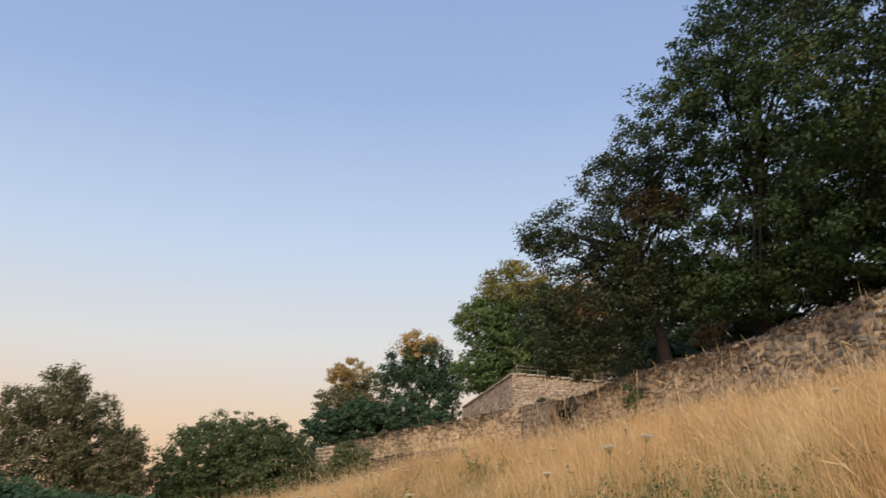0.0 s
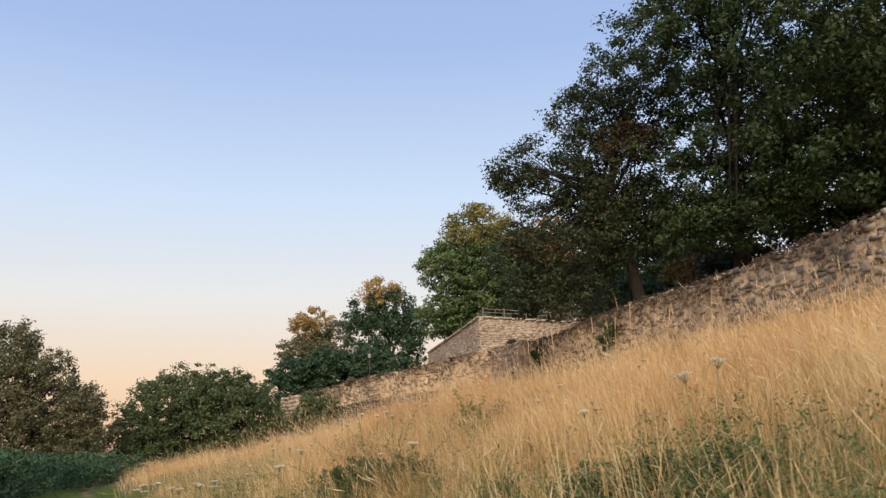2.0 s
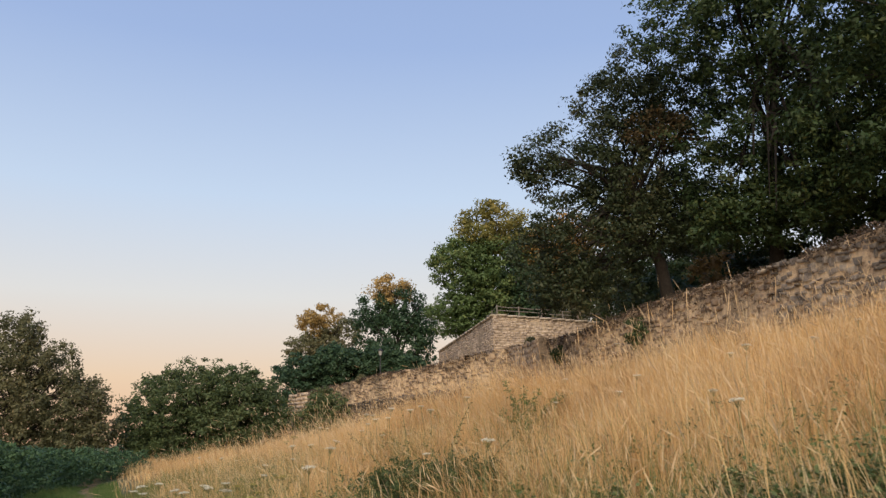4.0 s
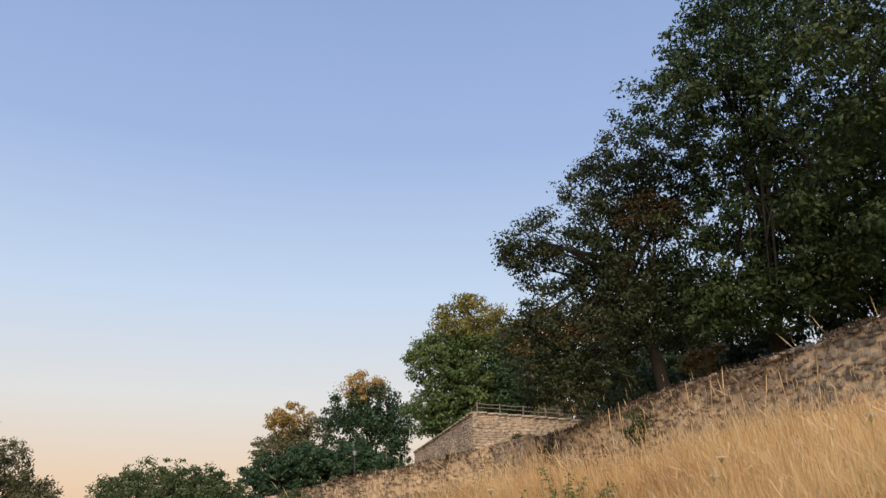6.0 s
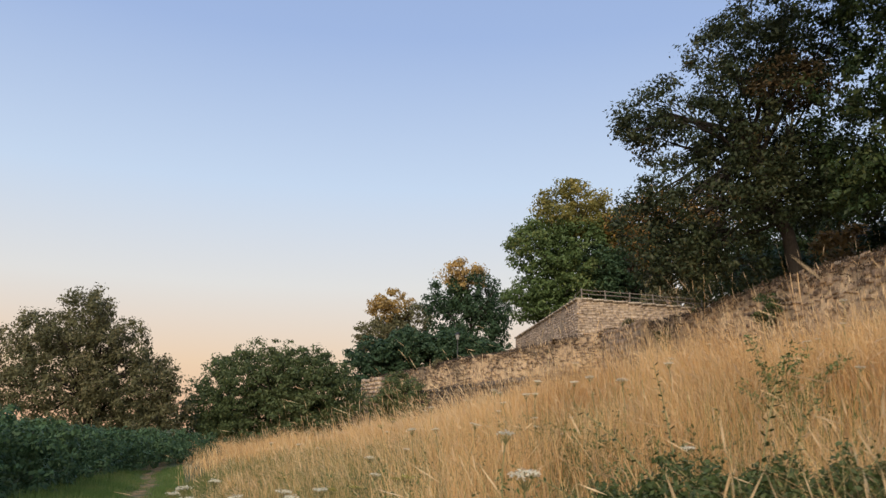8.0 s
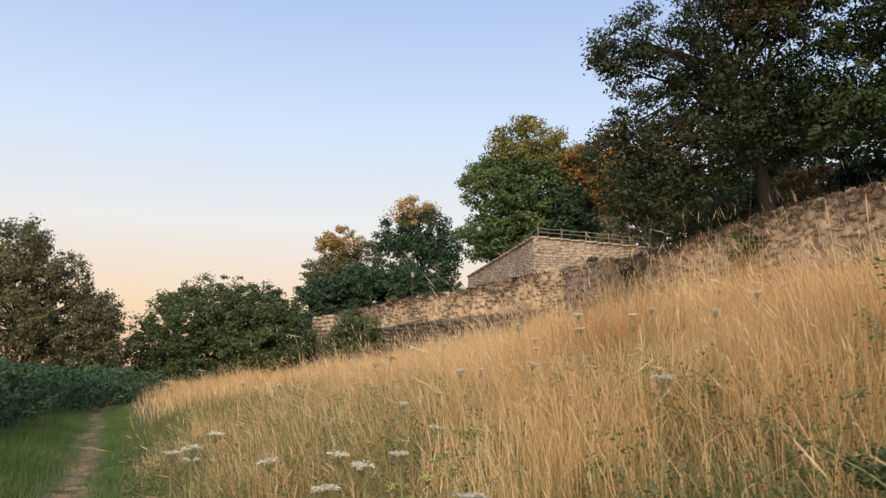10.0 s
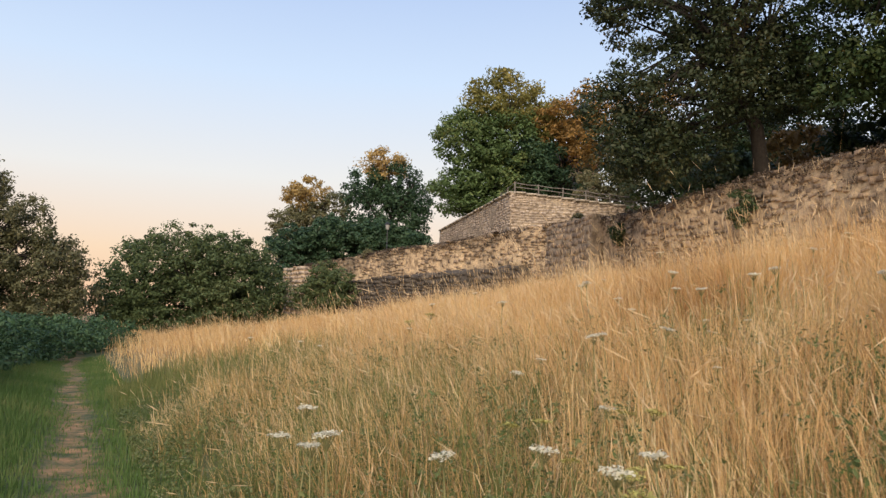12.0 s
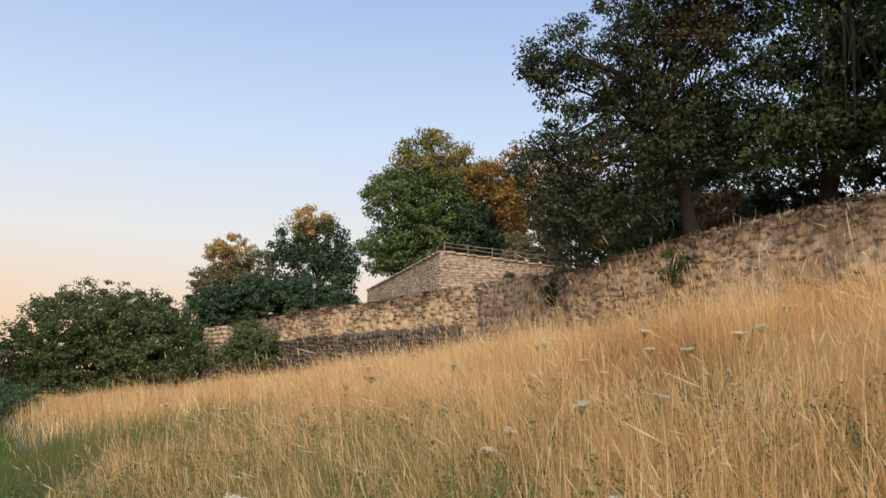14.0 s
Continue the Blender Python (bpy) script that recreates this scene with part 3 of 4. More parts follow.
# ------------------------------------------------------------------ trees
def leaf_cloud(centres, radii, per, size, droop=0.0, flat=0.6):
    """Leaves round cluster centres: each a folded four-point blade of two triangles."""
    n = len(centres) * per
    c = np.repeat(centres, per, 0)
    r = np.repeat(radii, per)
    dirs = rng.normal(size=(n, 3))
    dirs /= np.linalg.norm(dirs, axis=1)[:, None]
    off = dirs * (rng.random(n) ** 0.5 * r)[:, None]
    off[:, 2] *= flat
    off[:, 2] -= droop * rng.random(n) * r
    p = c + off
    out = dirs * 0.8 + rng.normal(size=(n, 3)) * 0.45 + np.array([0.0, 0.0, 0.45])
    a = np.cross(out, rng.normal(size=(n, 3)))
    a /= np.linalg.norm(a, axis=1)[:, None]
    b = np.cross(a, out)
    b /= np.linalg.norm(b, axis=1)[:, None]
    s = (size * rng.uniform(0.6, 1.35, n))[:, None]
    v = np.stack([p - a * s, p + b * s * 0.5, p + a * s, p - b * s * 0.5], 1).reshape(-1, 3)
    i = np.arange(n)[:, None] * 4
    t = np.concatenate([i + np.array([[0, 1, 2]]), i + np.array([[0, 2, 3]])], 1).reshape(-1, 3)
    return v, t


def crown_clusters(lobes, count, fill=0.35):
    """Cluster centres spread over the outer parts of the lobes (x, y, z, rx, ry, rz), with gaps."""
    vol = np.array([(l[3] * l[4] * l[5]) ** (2 / 3) for l in lobes])
    pick = rng.choice(len(lobes), count, p=vol / vol.sum())
    lob = np.array(lobes)[pick]
    d = rng.normal(size=(count, 3))
    d /= np.linalg.norm(d, axis=1)[:, None]
    rad = np.where(rng.random(count) < fill, rng.random(count) ** 0.5 * 0.85, rng.uniform(0.78, 1.06, count))
    wob = np.array([0.16 * noise.noise((v[0] * 2.3 + k, v[1] * 2.3, v[2] * 2.3)) for v, k in zip(d, pick)])
    return lob[:, :3] + d * lob[:, 3:] * (rad + wob)[:, None], pick


def limbs(base, tip, lobes, girth, r):
    """Trunk and limbs that reach into the lobes."""
    base, tip = Vector(base), Vector(tip)
    pts = [base.lerp(tip, k / 6) + Vector((r.uniform(-1, 1), r.uniform(-1, 1), 0)) * girth * (0.5 if 0 < k < 6 else 0) for k in range(7)]
    rad = [girth * (1.5 if k == 0 else 1.0 - 0.13 * k) for k in range(7)]
    trunk = tube(pts, rad, 10)
    arms = []
    for l in lobes:
        goal = Vector(l[:3])
        for k in range(3):
            start = base.lerp(tip, r.uniform(0.35, 0.9))
            end = goal + Vector((r.uniform(-1, 1) * l[3], r.uniform(-1, 1) * l[4], r.uniform(-0.5, 0.9) * l[5])) * 0.75
            mid = start.lerp(end, 0.5) + Vector((r.uniform(-0.4, 0.4), r.uniform(-0.4, 0.4), r.uniform(0, 0.6)))
            g = girth * r.uniform(0.2, 0.42)
            limb = [tube([start, start.lerp(mid, 0.6), mid, end], [g, g * 0.8, g * 0.6, g * 0.15], 6)]
            for j in range(3):
                e2 = mid.lerp(end, r.uniform(0.2, 0.8)) + Vector((r.uniform(-1, 1), r.uniform(-1, 1), r.uniform(-0.3, 1))) * l[3] * 0.4
                limb.append(tube([mid, mid.lerp(e2, 0.5) + Vector((0, 0, 0.1)), e2], [g * 0.45, g * 0.3, g * 0.08], 5))
            arms.append(join(limb))
    return trunk, arms


def tree(name, label, base, lobes, mat, clusters, per, size, spread, girth=0.3, height=None, second=None, droop=0.0, fill=0.35, seed=1, trunk=True, flat=0.6, category="tree", group=""):
    """lobes are in world metres; second: (lobe numbers, material, part label) for lobes of another leaf colour."""
    r = random.Random(seed)
    th = thing(name, *base, label, category, group)
    b = np.array(base)
    lob = [tuple(np.array(l[:3]) - b) + tuple(l[3:]) for l in lobes]
    tip = (sum(l[0] for l in lob) / len(lob), sum(l[1] for l in lob) / len(lob), height or max(l[2] for l in lob))
    if trunk:
        tk, arms = limbs((0, 0, -0.3), tip, lob, girth, r)
        hold("trunk", np_mesh("trunk", *tk, smooth=True), BARK, th)
        for a in arms:
            hold("limb", np_mesh("limb", *a, smooth=True), BARK, th)
    per, size = int(per * 0.88), size * 1.0
    c, pick = crown_clusters(lob, clusters, fill)
    rr = rng.uniform(0.6, 1.3, clusters) * spread
    groups = [(mat, "", ~np.isin(pick, second[0]) if second else np.ones(clusters, bool))]
    if second:
        groups.append((second[1], second[2], np.isin(pick, second[0])))
    for m, lab, sel in groups:
        v, t = leaf_cloud(c[sel], rr[sel], per, size, droop, flat)
        hold("crown", np_mesh("crown", v, None, t), m, th, lab)
    return th


def zl(x, y):
    return float(land(x, y))


# oak beside the wall
tree("oak_tree", "large dark green oak with browning leaf tips", (21.6, 29.4, zl(21.6, 29.4)),
     [(17.3, 30.4, 12.5, 2.5, 2.2, 1.5), (16.0, 30.6, 12.3, 1.1, 1.2, 0.7), (19.1, 29.2, 14.7, 2.0, 2.2, 1.8), (20.6, 28.6, 15.6, 2.6, 2.6, 2.2), (21.0, 29.2, 12.0, 3.4, 3.2, 2.4),
      (18.0, 30.2, 9.4, 2.3, 2.2, 1.9), (18.8, 30.6, 7.9, 1.9, 2.0, 1.2), (23.0, 29.6, 10.4, 2.4, 2.8, 1.5), (20.0, 27.6, 13.4, 1.5, 1.3, 0.8), (20.6, 28.4, 9.6, 2.2, 1.9, 1.3), (20.2, 29.4, 11.0, 2.6, 2.4, 1.6),
      (16.3, 30.8, 8.5, 1.5, 1.6, 1.9), (17.2, 30.4, 7.3, 1.5, 1.6, 0.9)],
     LEAF_OAK, 1150, 72, 0.078, 0.55, 0.32, 7.0, second=((8,), LEAF_RUST, "rust-brown dry leaves"), fill=0.3, seed=3)
tree("beech_tree", "tall dark green tree with dense layered foliage", (23.2, 25.6, zl(23.2, 25.6)),
     [(20.0, 24.4, 16.6, 2.8, 2.8, 2.4), (21.6, 23.2, 19.4, 2.8, 2.8, 2.6), (23.4, 22.8, 21.8, 3.2, 3.0, 2.4), (23.6, 24.6, 16.0, 4.0, 4.0, 3.4),
      (22.6, 24.6, 11.8, 3.6, 3.6, 2.4), (25.4, 24.0, 12.8, 3.4, 3.4, 3.0), (21.4, 25.6, 9.6, 2.4, 2.4, 1.4), (22.2, 24.2, 9.4, 2.6, 2.6, 1.3), (23.6, 22.2, 9.6, 2.6, 2.6, 1.4)],
     LEAF_DARK, 1150, 74, 0.09, 0.6, 0.27, 11.0, fill=0.45, seed=5, group="big dark trees on the terrace")
tree("beech_tree", "tall dark green tree with dense layered foliage", (24.6, 17.6, zl(24.6, 17.6)),
     [(21.4, 18.6, 15.0, 3.2, 3.2, 3.0), (23.4, 17.6, 19.0, 3.6, 3.6, 3.2), (25.4, 17.0, 13.4, 3.8, 3.8, 3.4), (22.4, 19.6, 11.0, 3.0, 3.0, 2.0), (22.8, 15.0, 12.4, 3.0, 3.0, 2.6), (24.5, 13.0, 17.0, 3.5, 3.5, 3.2)],
     LEAF_DARK, 1000, 68, 0.095, 0.65, 0.4, 11.0, fill=0.4, seed=6, second=((1,), LEAF_OAK, "browning outer leaves"), group="big dark trees on the terrace")
tree("beech_tree", "tall dark green tree standing deeper on the terrace", (30.0, 24.0, zl(30.0, 24.0)),
     [(29.6, 24.4, 15.5, 4.4, 4.6, 3.6), (28.6, 26.6, 11.6, 3.4, 3.4, 2.2), (30.4, 21.0, 18.4, 4.2, 4.2, 3.4)],
     LEAF_DARK, 420, 56, 0.14, 0.85, 0.4, 9.0, fill=0.4, seed=8, group="big dark trees on the terrace")
tree("copper_tree", "rust-orange leafed tree behind the fence", (36.6, 58.4, zl(36.6, 58.4)),
     [(35.4, 59.4, 17.0, 2.6, 2.6, 3.2), (37.6, 58.0, 15.4, 2.8, 2.8, 3.0), (38.6, 57.0, 18.0, 2.6, 2.6, 2.6), (36.6, 58.4, 13.2, 2.6, 2.6, 2.0)],
     LEAF_ORANGE, 340, 44, 0.15, 0.7, 0.25, 7.0, second=((3, 1), LEAF_OLIVE, "olive lower leaves"), seed=9)
# upper chestnut lobes: yellowed leaves, late sunlight also put into their colour
tree("chestnut_tree", "bright green broadleaf tree with gold at its crown", (33.2, 69.6, zl(33.2, 69.6)),
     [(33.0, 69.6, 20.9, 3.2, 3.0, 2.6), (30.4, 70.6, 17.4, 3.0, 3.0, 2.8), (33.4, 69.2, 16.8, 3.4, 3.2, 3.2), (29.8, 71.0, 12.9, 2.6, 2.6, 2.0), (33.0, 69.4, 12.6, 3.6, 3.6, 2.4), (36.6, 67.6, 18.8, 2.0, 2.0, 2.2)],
     LEAF_BRIGHT, 1050, 56, 0.15, 0.8, 0.35, 8.0, second=((0, 5), LEAF_GOLD, "golden-green upper leaves with low-sun tint"), seed=11)
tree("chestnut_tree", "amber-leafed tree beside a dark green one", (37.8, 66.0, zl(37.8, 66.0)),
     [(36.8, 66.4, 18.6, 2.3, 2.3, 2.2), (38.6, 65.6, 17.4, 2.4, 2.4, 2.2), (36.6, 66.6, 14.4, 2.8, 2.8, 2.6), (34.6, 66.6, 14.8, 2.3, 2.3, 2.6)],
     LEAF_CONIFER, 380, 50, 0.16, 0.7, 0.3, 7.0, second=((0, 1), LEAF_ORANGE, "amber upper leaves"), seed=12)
# orange tops of the next two: last sun painted as leaf colour, besides yellowing
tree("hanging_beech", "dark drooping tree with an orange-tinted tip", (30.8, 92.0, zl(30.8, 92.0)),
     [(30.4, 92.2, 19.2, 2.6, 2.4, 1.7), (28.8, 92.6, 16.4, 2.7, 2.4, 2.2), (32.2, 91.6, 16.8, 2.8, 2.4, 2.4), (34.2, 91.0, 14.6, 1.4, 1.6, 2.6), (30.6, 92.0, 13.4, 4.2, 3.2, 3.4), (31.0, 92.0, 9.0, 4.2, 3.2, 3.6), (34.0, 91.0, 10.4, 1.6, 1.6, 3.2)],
     LEAF_CONIFER, 640, 50, 0.17, 0.75, 0.35, 9.0, second=((0,), LEAF_SUN_PEACH, "tip leaves tinted orange-brown for low sun"), droop=1.0, seed=14)
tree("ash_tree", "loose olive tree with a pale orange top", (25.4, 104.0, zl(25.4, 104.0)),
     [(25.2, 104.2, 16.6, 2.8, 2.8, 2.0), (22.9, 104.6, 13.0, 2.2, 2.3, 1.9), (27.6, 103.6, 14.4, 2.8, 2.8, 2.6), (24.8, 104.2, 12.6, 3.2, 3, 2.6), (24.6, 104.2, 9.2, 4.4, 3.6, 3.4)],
     LEAF_OLIVE, 480, 48, 0.18, 0.8, 0.3, 8.0, second=((0,), LEAF_SUN_PEACH, "top leaves tinted pale orange for low sun"), seed=15)
tree("willow_tree", "feathery olive-brown tree against the sunset sky", (-4.6, 57.4, zl(-4.6, 57.4)),
     [(-4.8, 57.2, 8.1, 1.5, 1.6, 1.3), (-7.0, 57.0, 6.5, 1.8, 1.9, 1.3), (-2.9, 57.4, 6.2, 1.8, 2.0, 1.4), (-4.8, 57.3, 6.2, 2.2, 2.0, 1.6), (-0.9, 57.6, 4.2, 1.6, 1.9, 1.3), (0.1, 57.6, 2.6, 1.3, 1.6, 1.3), (-5.6, 57.2, 4.0, 3.2, 2.6, 1.9), (-2.4, 57.4, 3.6, 2.8, 2.4, 2.0), (-8.6, 56.8, 4.2, 2.4, 2.2, 2.4), (-3.5, 57.4, 1.6, 4.5, 2.4, 1.6)],
     LEAF_OLIVE, 1250, 54, 0.095, 0.45, 0.28, 5.0, seed=17, fill=0.3, flat=1.0)
tree("round_tree", "rounded dense green tree beside the end of the wall", (7.0, 60.8, zl(7.0, 60.8)),
     [(6.2, 60.8, 3.2, 5.0, 4.0, 3.7), (3.7, 61.0, 2.3, 2.8, 3.4, 3.3), (9.2, 60.6, 2.6, 2.9, 3.6, 3.7), (6.9, 60.2, 1.5, 5.0, 4.0, 2.5), (8.1, 60.8, 4.4, 2.9, 2.9, 2.3), (3.1, 61.2, 0.9, 2.3, 3.2, 1.7), (11.1, 60.8, 1.9, 2.1, 2.7, 2.7), (5.0, 60.8, 4.9, 2.3, 2.5, 1.7)],
     LEAF_MID, 2300, 46, 0.1, 0.48, 0.25, 4.6, fill=0.25, seed=18)
for k, (x, y, top, r0) in enumerate(((14.3, 66.6, 8.2, 1.9), (17.2, 66.2, 9.2, 2.2), (20.0, 65.2, 9.0, 2.0), (21.9, 64.4, 8.3, 1.4))):
    g = zl(x, y)
    tree("evergreen_shrub", "tall dark evergreen shrub above the terrace wall", (x, y, g),
         [(x, y, top - 1.3, r0, r0, 1.3), (x - 0.5, y, (g + top) / 2 - 0.2, r0 * 1.15, r0, (top - g) / 2.3), (x + 0.6, y - 0.3, (g + top) / 2, r0, r0, (top - g) / 2.6)],
         LEAF_CONIFER, 330, 50, 0.12, 0.45, 0.12, (top - g) * 0.6, seed=20 + k, fill=0.2, group="shrubs above the wall", category="shrub")
# shade on the lowest lobe is put in as its own leaf colour
tree("lime_tree", "dark green tree behind the bastion fence", (34.6, 48.6, zl(34.6, 48.6)),
     [(33.4, 49.7, 12.4, 2.8, 2.8, 2.6), (35.8, 46.8, 12.0, 3.0, 3.0, 3.0), (34.4, 48.6, 9.6, 3.6, 3.4, 2.2), (37.6, 44.6, 14.2, 3.0, 3.0, 2.8), (38.0, 46.0, 10.0, 3.0, 3.0, 2.6)],
     LEAF_OAK, 430, 50, 0.14, 0.75, 0.3, 6.0, seed=34, second=((2,), LEAF_DARK, "lower leaves in dark green for shade"))
tree("lime_tree", "dark green tree behind the bastion fence", (31.4, 40.6, zl(31.4, 40.6)),
     [(31.0, 41.0, 11.0, 2.6, 2.6, 2.4), (33.0, 38.6, 11.6, 3.0, 3.0, 2.6), (31.4, 40.0, 9.0, 3.0, 3.0, 1.8)],
     LEAF_DARK, 300, 50, 0.13, 0.7, 0.28, 5.0, seed=35)
for k, (x, y, h, r0, m) in enumerate(((24.6, 34.2, 2.0, 1.5, LEAF_MID), (26.4, 37.4, 2.6, 1.8, LEAF_DARK), (28.2, 33.8, 3.0, 2.0, LEAF_ORANGE), (29.6, 40.4, 3.4, 2.2, LEAF_DARK), (33.5, 36.0, 4.4, 2.8, LEAF_OLIVE),
                                     (36.0, 44.0, 5.0, 3.0, LEAF_DARK), (39.5, 38.0, 6.0, 3.2, LEAF_DARK), (27.0, 29.5, 2.4, 1.8, LEAF_DARK), (42.0, 30.0, 6.5, 3.4, LEAF_DARK), (30.5, 18.5, 5.0, 3.0, LEAF_DARK), (32.0, 12.5, 5.5, 3.2, LEAF_DARK), (27.5, 21.5, 2.6, 2.2, LEAF_DARK), (28.0, 15.0, 3.0, 2.4, LEAF_DARK), (27.0, 9.0, 3.6, 2.6, LEAF_DARK), (35.0, 26.0, 5.0, 3.0, LEAF_DARK), (26.0, 19.2, 3.4, 2.4, LEAF_DARK), (26.8, 22.6, 3.0, 2.2, LEAF_DARK), (25.8, 15.4, 3.4, 2.4, LEAF_DARK), (38.0, 52.5, 4.0, 2.8, LEAF_DARK), (41.5, 52.0, 5.0, 3.0, LEAF_DARK), (35.0, 57.0, 4.0, 2.6, LEAF_OLIVE), (44.5, 49.5, 5.0, 3.0, LEAF_DARK))):
    g = zl(x, y)
    tree("understorey_shrub", {"leaf_orange": "rust-brown shrub among the terrace trees", "leaf_mid_green": "green shrub behind the terrace wall"}.get(m.name, "dark shrub among the terrace trees"), (x, y, g),
         [(x, y, g + h * 0.62, r0, r0, h * 0.42), (x + r0 * 0.4, y - r0 * 0.4, g + h * 0.4, r0 * 0.8, r0 * 0.8, h * 0.4)], m, 150, 44, 0.13, 0.5, 0.08, h * 0.6, seed=40 + k, group="understorey shrubs", category="shrub")
# growth on and before the walls
for k, (x, y, z, r0, m, lab, cat) in enumerate(((17.5, 26.8, 5.25, 0.45, LEAF_MID, "dark ivy clump hanging on the rubble wall", "ivy"),
                                               (18.75, 34.3, 5.2, 0.32, LEAF_DARK, "dark ivy tuft in the wall joint", "ivy"),
                                               (19.3, 37.8, 6.15, 0.2, LEAF_OLIVE, "dry weeds on the wall top", "weeds"),
                                               (15.6, 54.2, 5.5, 0.25, LEAF_OLIVE, "dry weeds on the wall top", "weeds"))):
    tree("wall_growth", lab, (x, y, z), [(x, y, z, r0, r0, r0 * 1.1), (x, y, z - r0 * 0.8, r0 * 0.7, r0 * 0.6, r0 * 0.7)], m, 60, 34, 0.05, 0.16, seed=60 + k, trunk=False, category=cat)
tree("wall_shrub", "green shrub growing at the foot of the wall", (13.2, 54.0, zl(13.2, 54.0)),
     [(13.2, 54.0, 3.5, 1.4, 1.2, 1.1), (12.6, 54.5, 2.7, 1.2, 1.1, 1.2), (13.7, 53.2, 3.0, 1.2, 1.0, 1.2), (13.1, 54.2, 4.3, 0.8, 0.7, 0.6)], LEAF_MID, 400, 46, 0.08, 0.3, 0.08, 1.5, seed=70, category="shrub")


def wall_creeper(y0, y1, name, n):
    y = rng.uniform(y0, y1, n)
    keep = np.array([noise.noise((0.0, v * 0.35, 5.0)) > -0.35 for v in y])
    y = y[keep]
    f = np.array([0.3 + 1.1 * abs(noise.noise((2.0, v * 0.5, 1.0))) for v in y])
    p = np.stack([wall_x(y) - 0.1 + rng.uniform(-0.1, 0.6, len(y)), y, wall_top(y) + 0.12 - f * rng.random(len(y)) ** 1.7], -1)
    v, t = leaf_cloud(p, np.full(len(p), 0.14), 9, 0.035, 0.5)
    tagged(hold(name, np_mesh(name, v, None, t), LEAF_DRY), "brown dead creeper matted along the wall top", "creeper", kind="stuff")


wall_creeper(4.0, 39.8, "dead_creeper", 3600)
wall_creeper(39.8, 60.5, "dead_creeper", 2400)

# ------------------------------------------------------------------ hedge along the path
def hedge():
    lobes = []
    for y in np.arange(12.0, 47.0, 0.9):
        fx = float(np.interp(y, [12, 22, 30, 34, 38, 47], [-2.6, -1.75, -1.25, -0.75, 0.3, 3.2])) - 0.7
        h = float(np.interp(y, [12, 22, 30, 38, 47], [1.85, 1.75, 1.5, 1.2, 1.1])) + 0.1 * math.sin(y * 1.7)
        lobes.append((fx + rng.uniform(-0.12, 0.12), y, h * 0.52, 0.75, 0.8, h * 0.5))
        lobes.append((fx - 1.2, y, h * 0.58, 0.95, 0.9, h * 0.5))
        lobes.append((fx - 2.6, y + 1.0, h * 0.6, 1.2, 0.9, h * 0.52))
    th = thing("hedge", -3.3, 24.0, 0.0, "dense dark green leafy hedge along the path", "hedge")
    step = 12
    for k in range(0, len(lobes), step):
        some = [(l[0] + 3.3, l[1] - 24.0, *l[2:]) for l in lobes[k:k + step]]
        n = 16 * len(some)
        p, _ = crown_clusters(some, n, 0.15)
        v, t = leaf_cloud(p, rng.uniform(0.6, 1.3, n) * 0.29, 50, 0.062)
        hold("hedge_bush", np_mesh("hedge_bush", v, None, t), LEAF_HEDGE, th)


hedge()


# far wood that closes the view at the horizon
def far_wood():
    lobes = []
    for a in np.linspace(-100, 200, 90):
        t = radians(a)
        d = 150 + 25 * math.sin(a * 0.9)
        lobes.append((10 + d * math.sin(t), 20 + d * math.cos(t), 1.0, 6, 6, 2.6 + 0.8 * math.sin(a * 2.1)))
    c, pick = crown_clusters(lobes, 2600, 0.1)
    v, t = leaf_cloud(c, rng.uniform(0.8, 1.6, len(c)), 16, 0.6)
    ob = hold("far_wood", np_mesh("far_wood", v, None, t), LEAF_OLIVE)
    tagged(ob, "distant low wood on the horizon", "woods", kind="stuff")


far_wood()


# ------------------------------------------------------------------ lamps on the terrace
def lantern(x, y, z, h):
    th = thing("garden_lantern", x, y, z, "small dark lantern on a post above the wall", "lantern", "terrace lanterns")
    v, q = tube([(0, 0, 0), (0, 0, 0.08), (0, 0, 0.1), (0, 0, h)], [0.09, 0.09, 0.035, 0.03], 8)
    hold("pole", np_mesh("pole", v, q), IRON, th)
    v, q = tube([(0, 0, h), (0, 0, h + 0.3)], [0.09, 0.15], 6)
    hold("glass", np_mesh("glass", v, q), LAMP_GLASS, th, "frosted lantern glass")
    v, q = tube([(0, 0, h + 0.3), (0, 0, h + 0.34), (0, 0, h + 0.46), (0, 0, h + 0.52)], [0.19, 0.18, 0.05, 0.01], 6)
    hold("cap", np_mesh("cap", v, q), IRON, th)


for x, y in ((17.7, 56.6), (23.66, 64.95)):
    lantern(x, y, zl(x, y), 7.3 - zl(x, y) if y < 60 else 1.1)


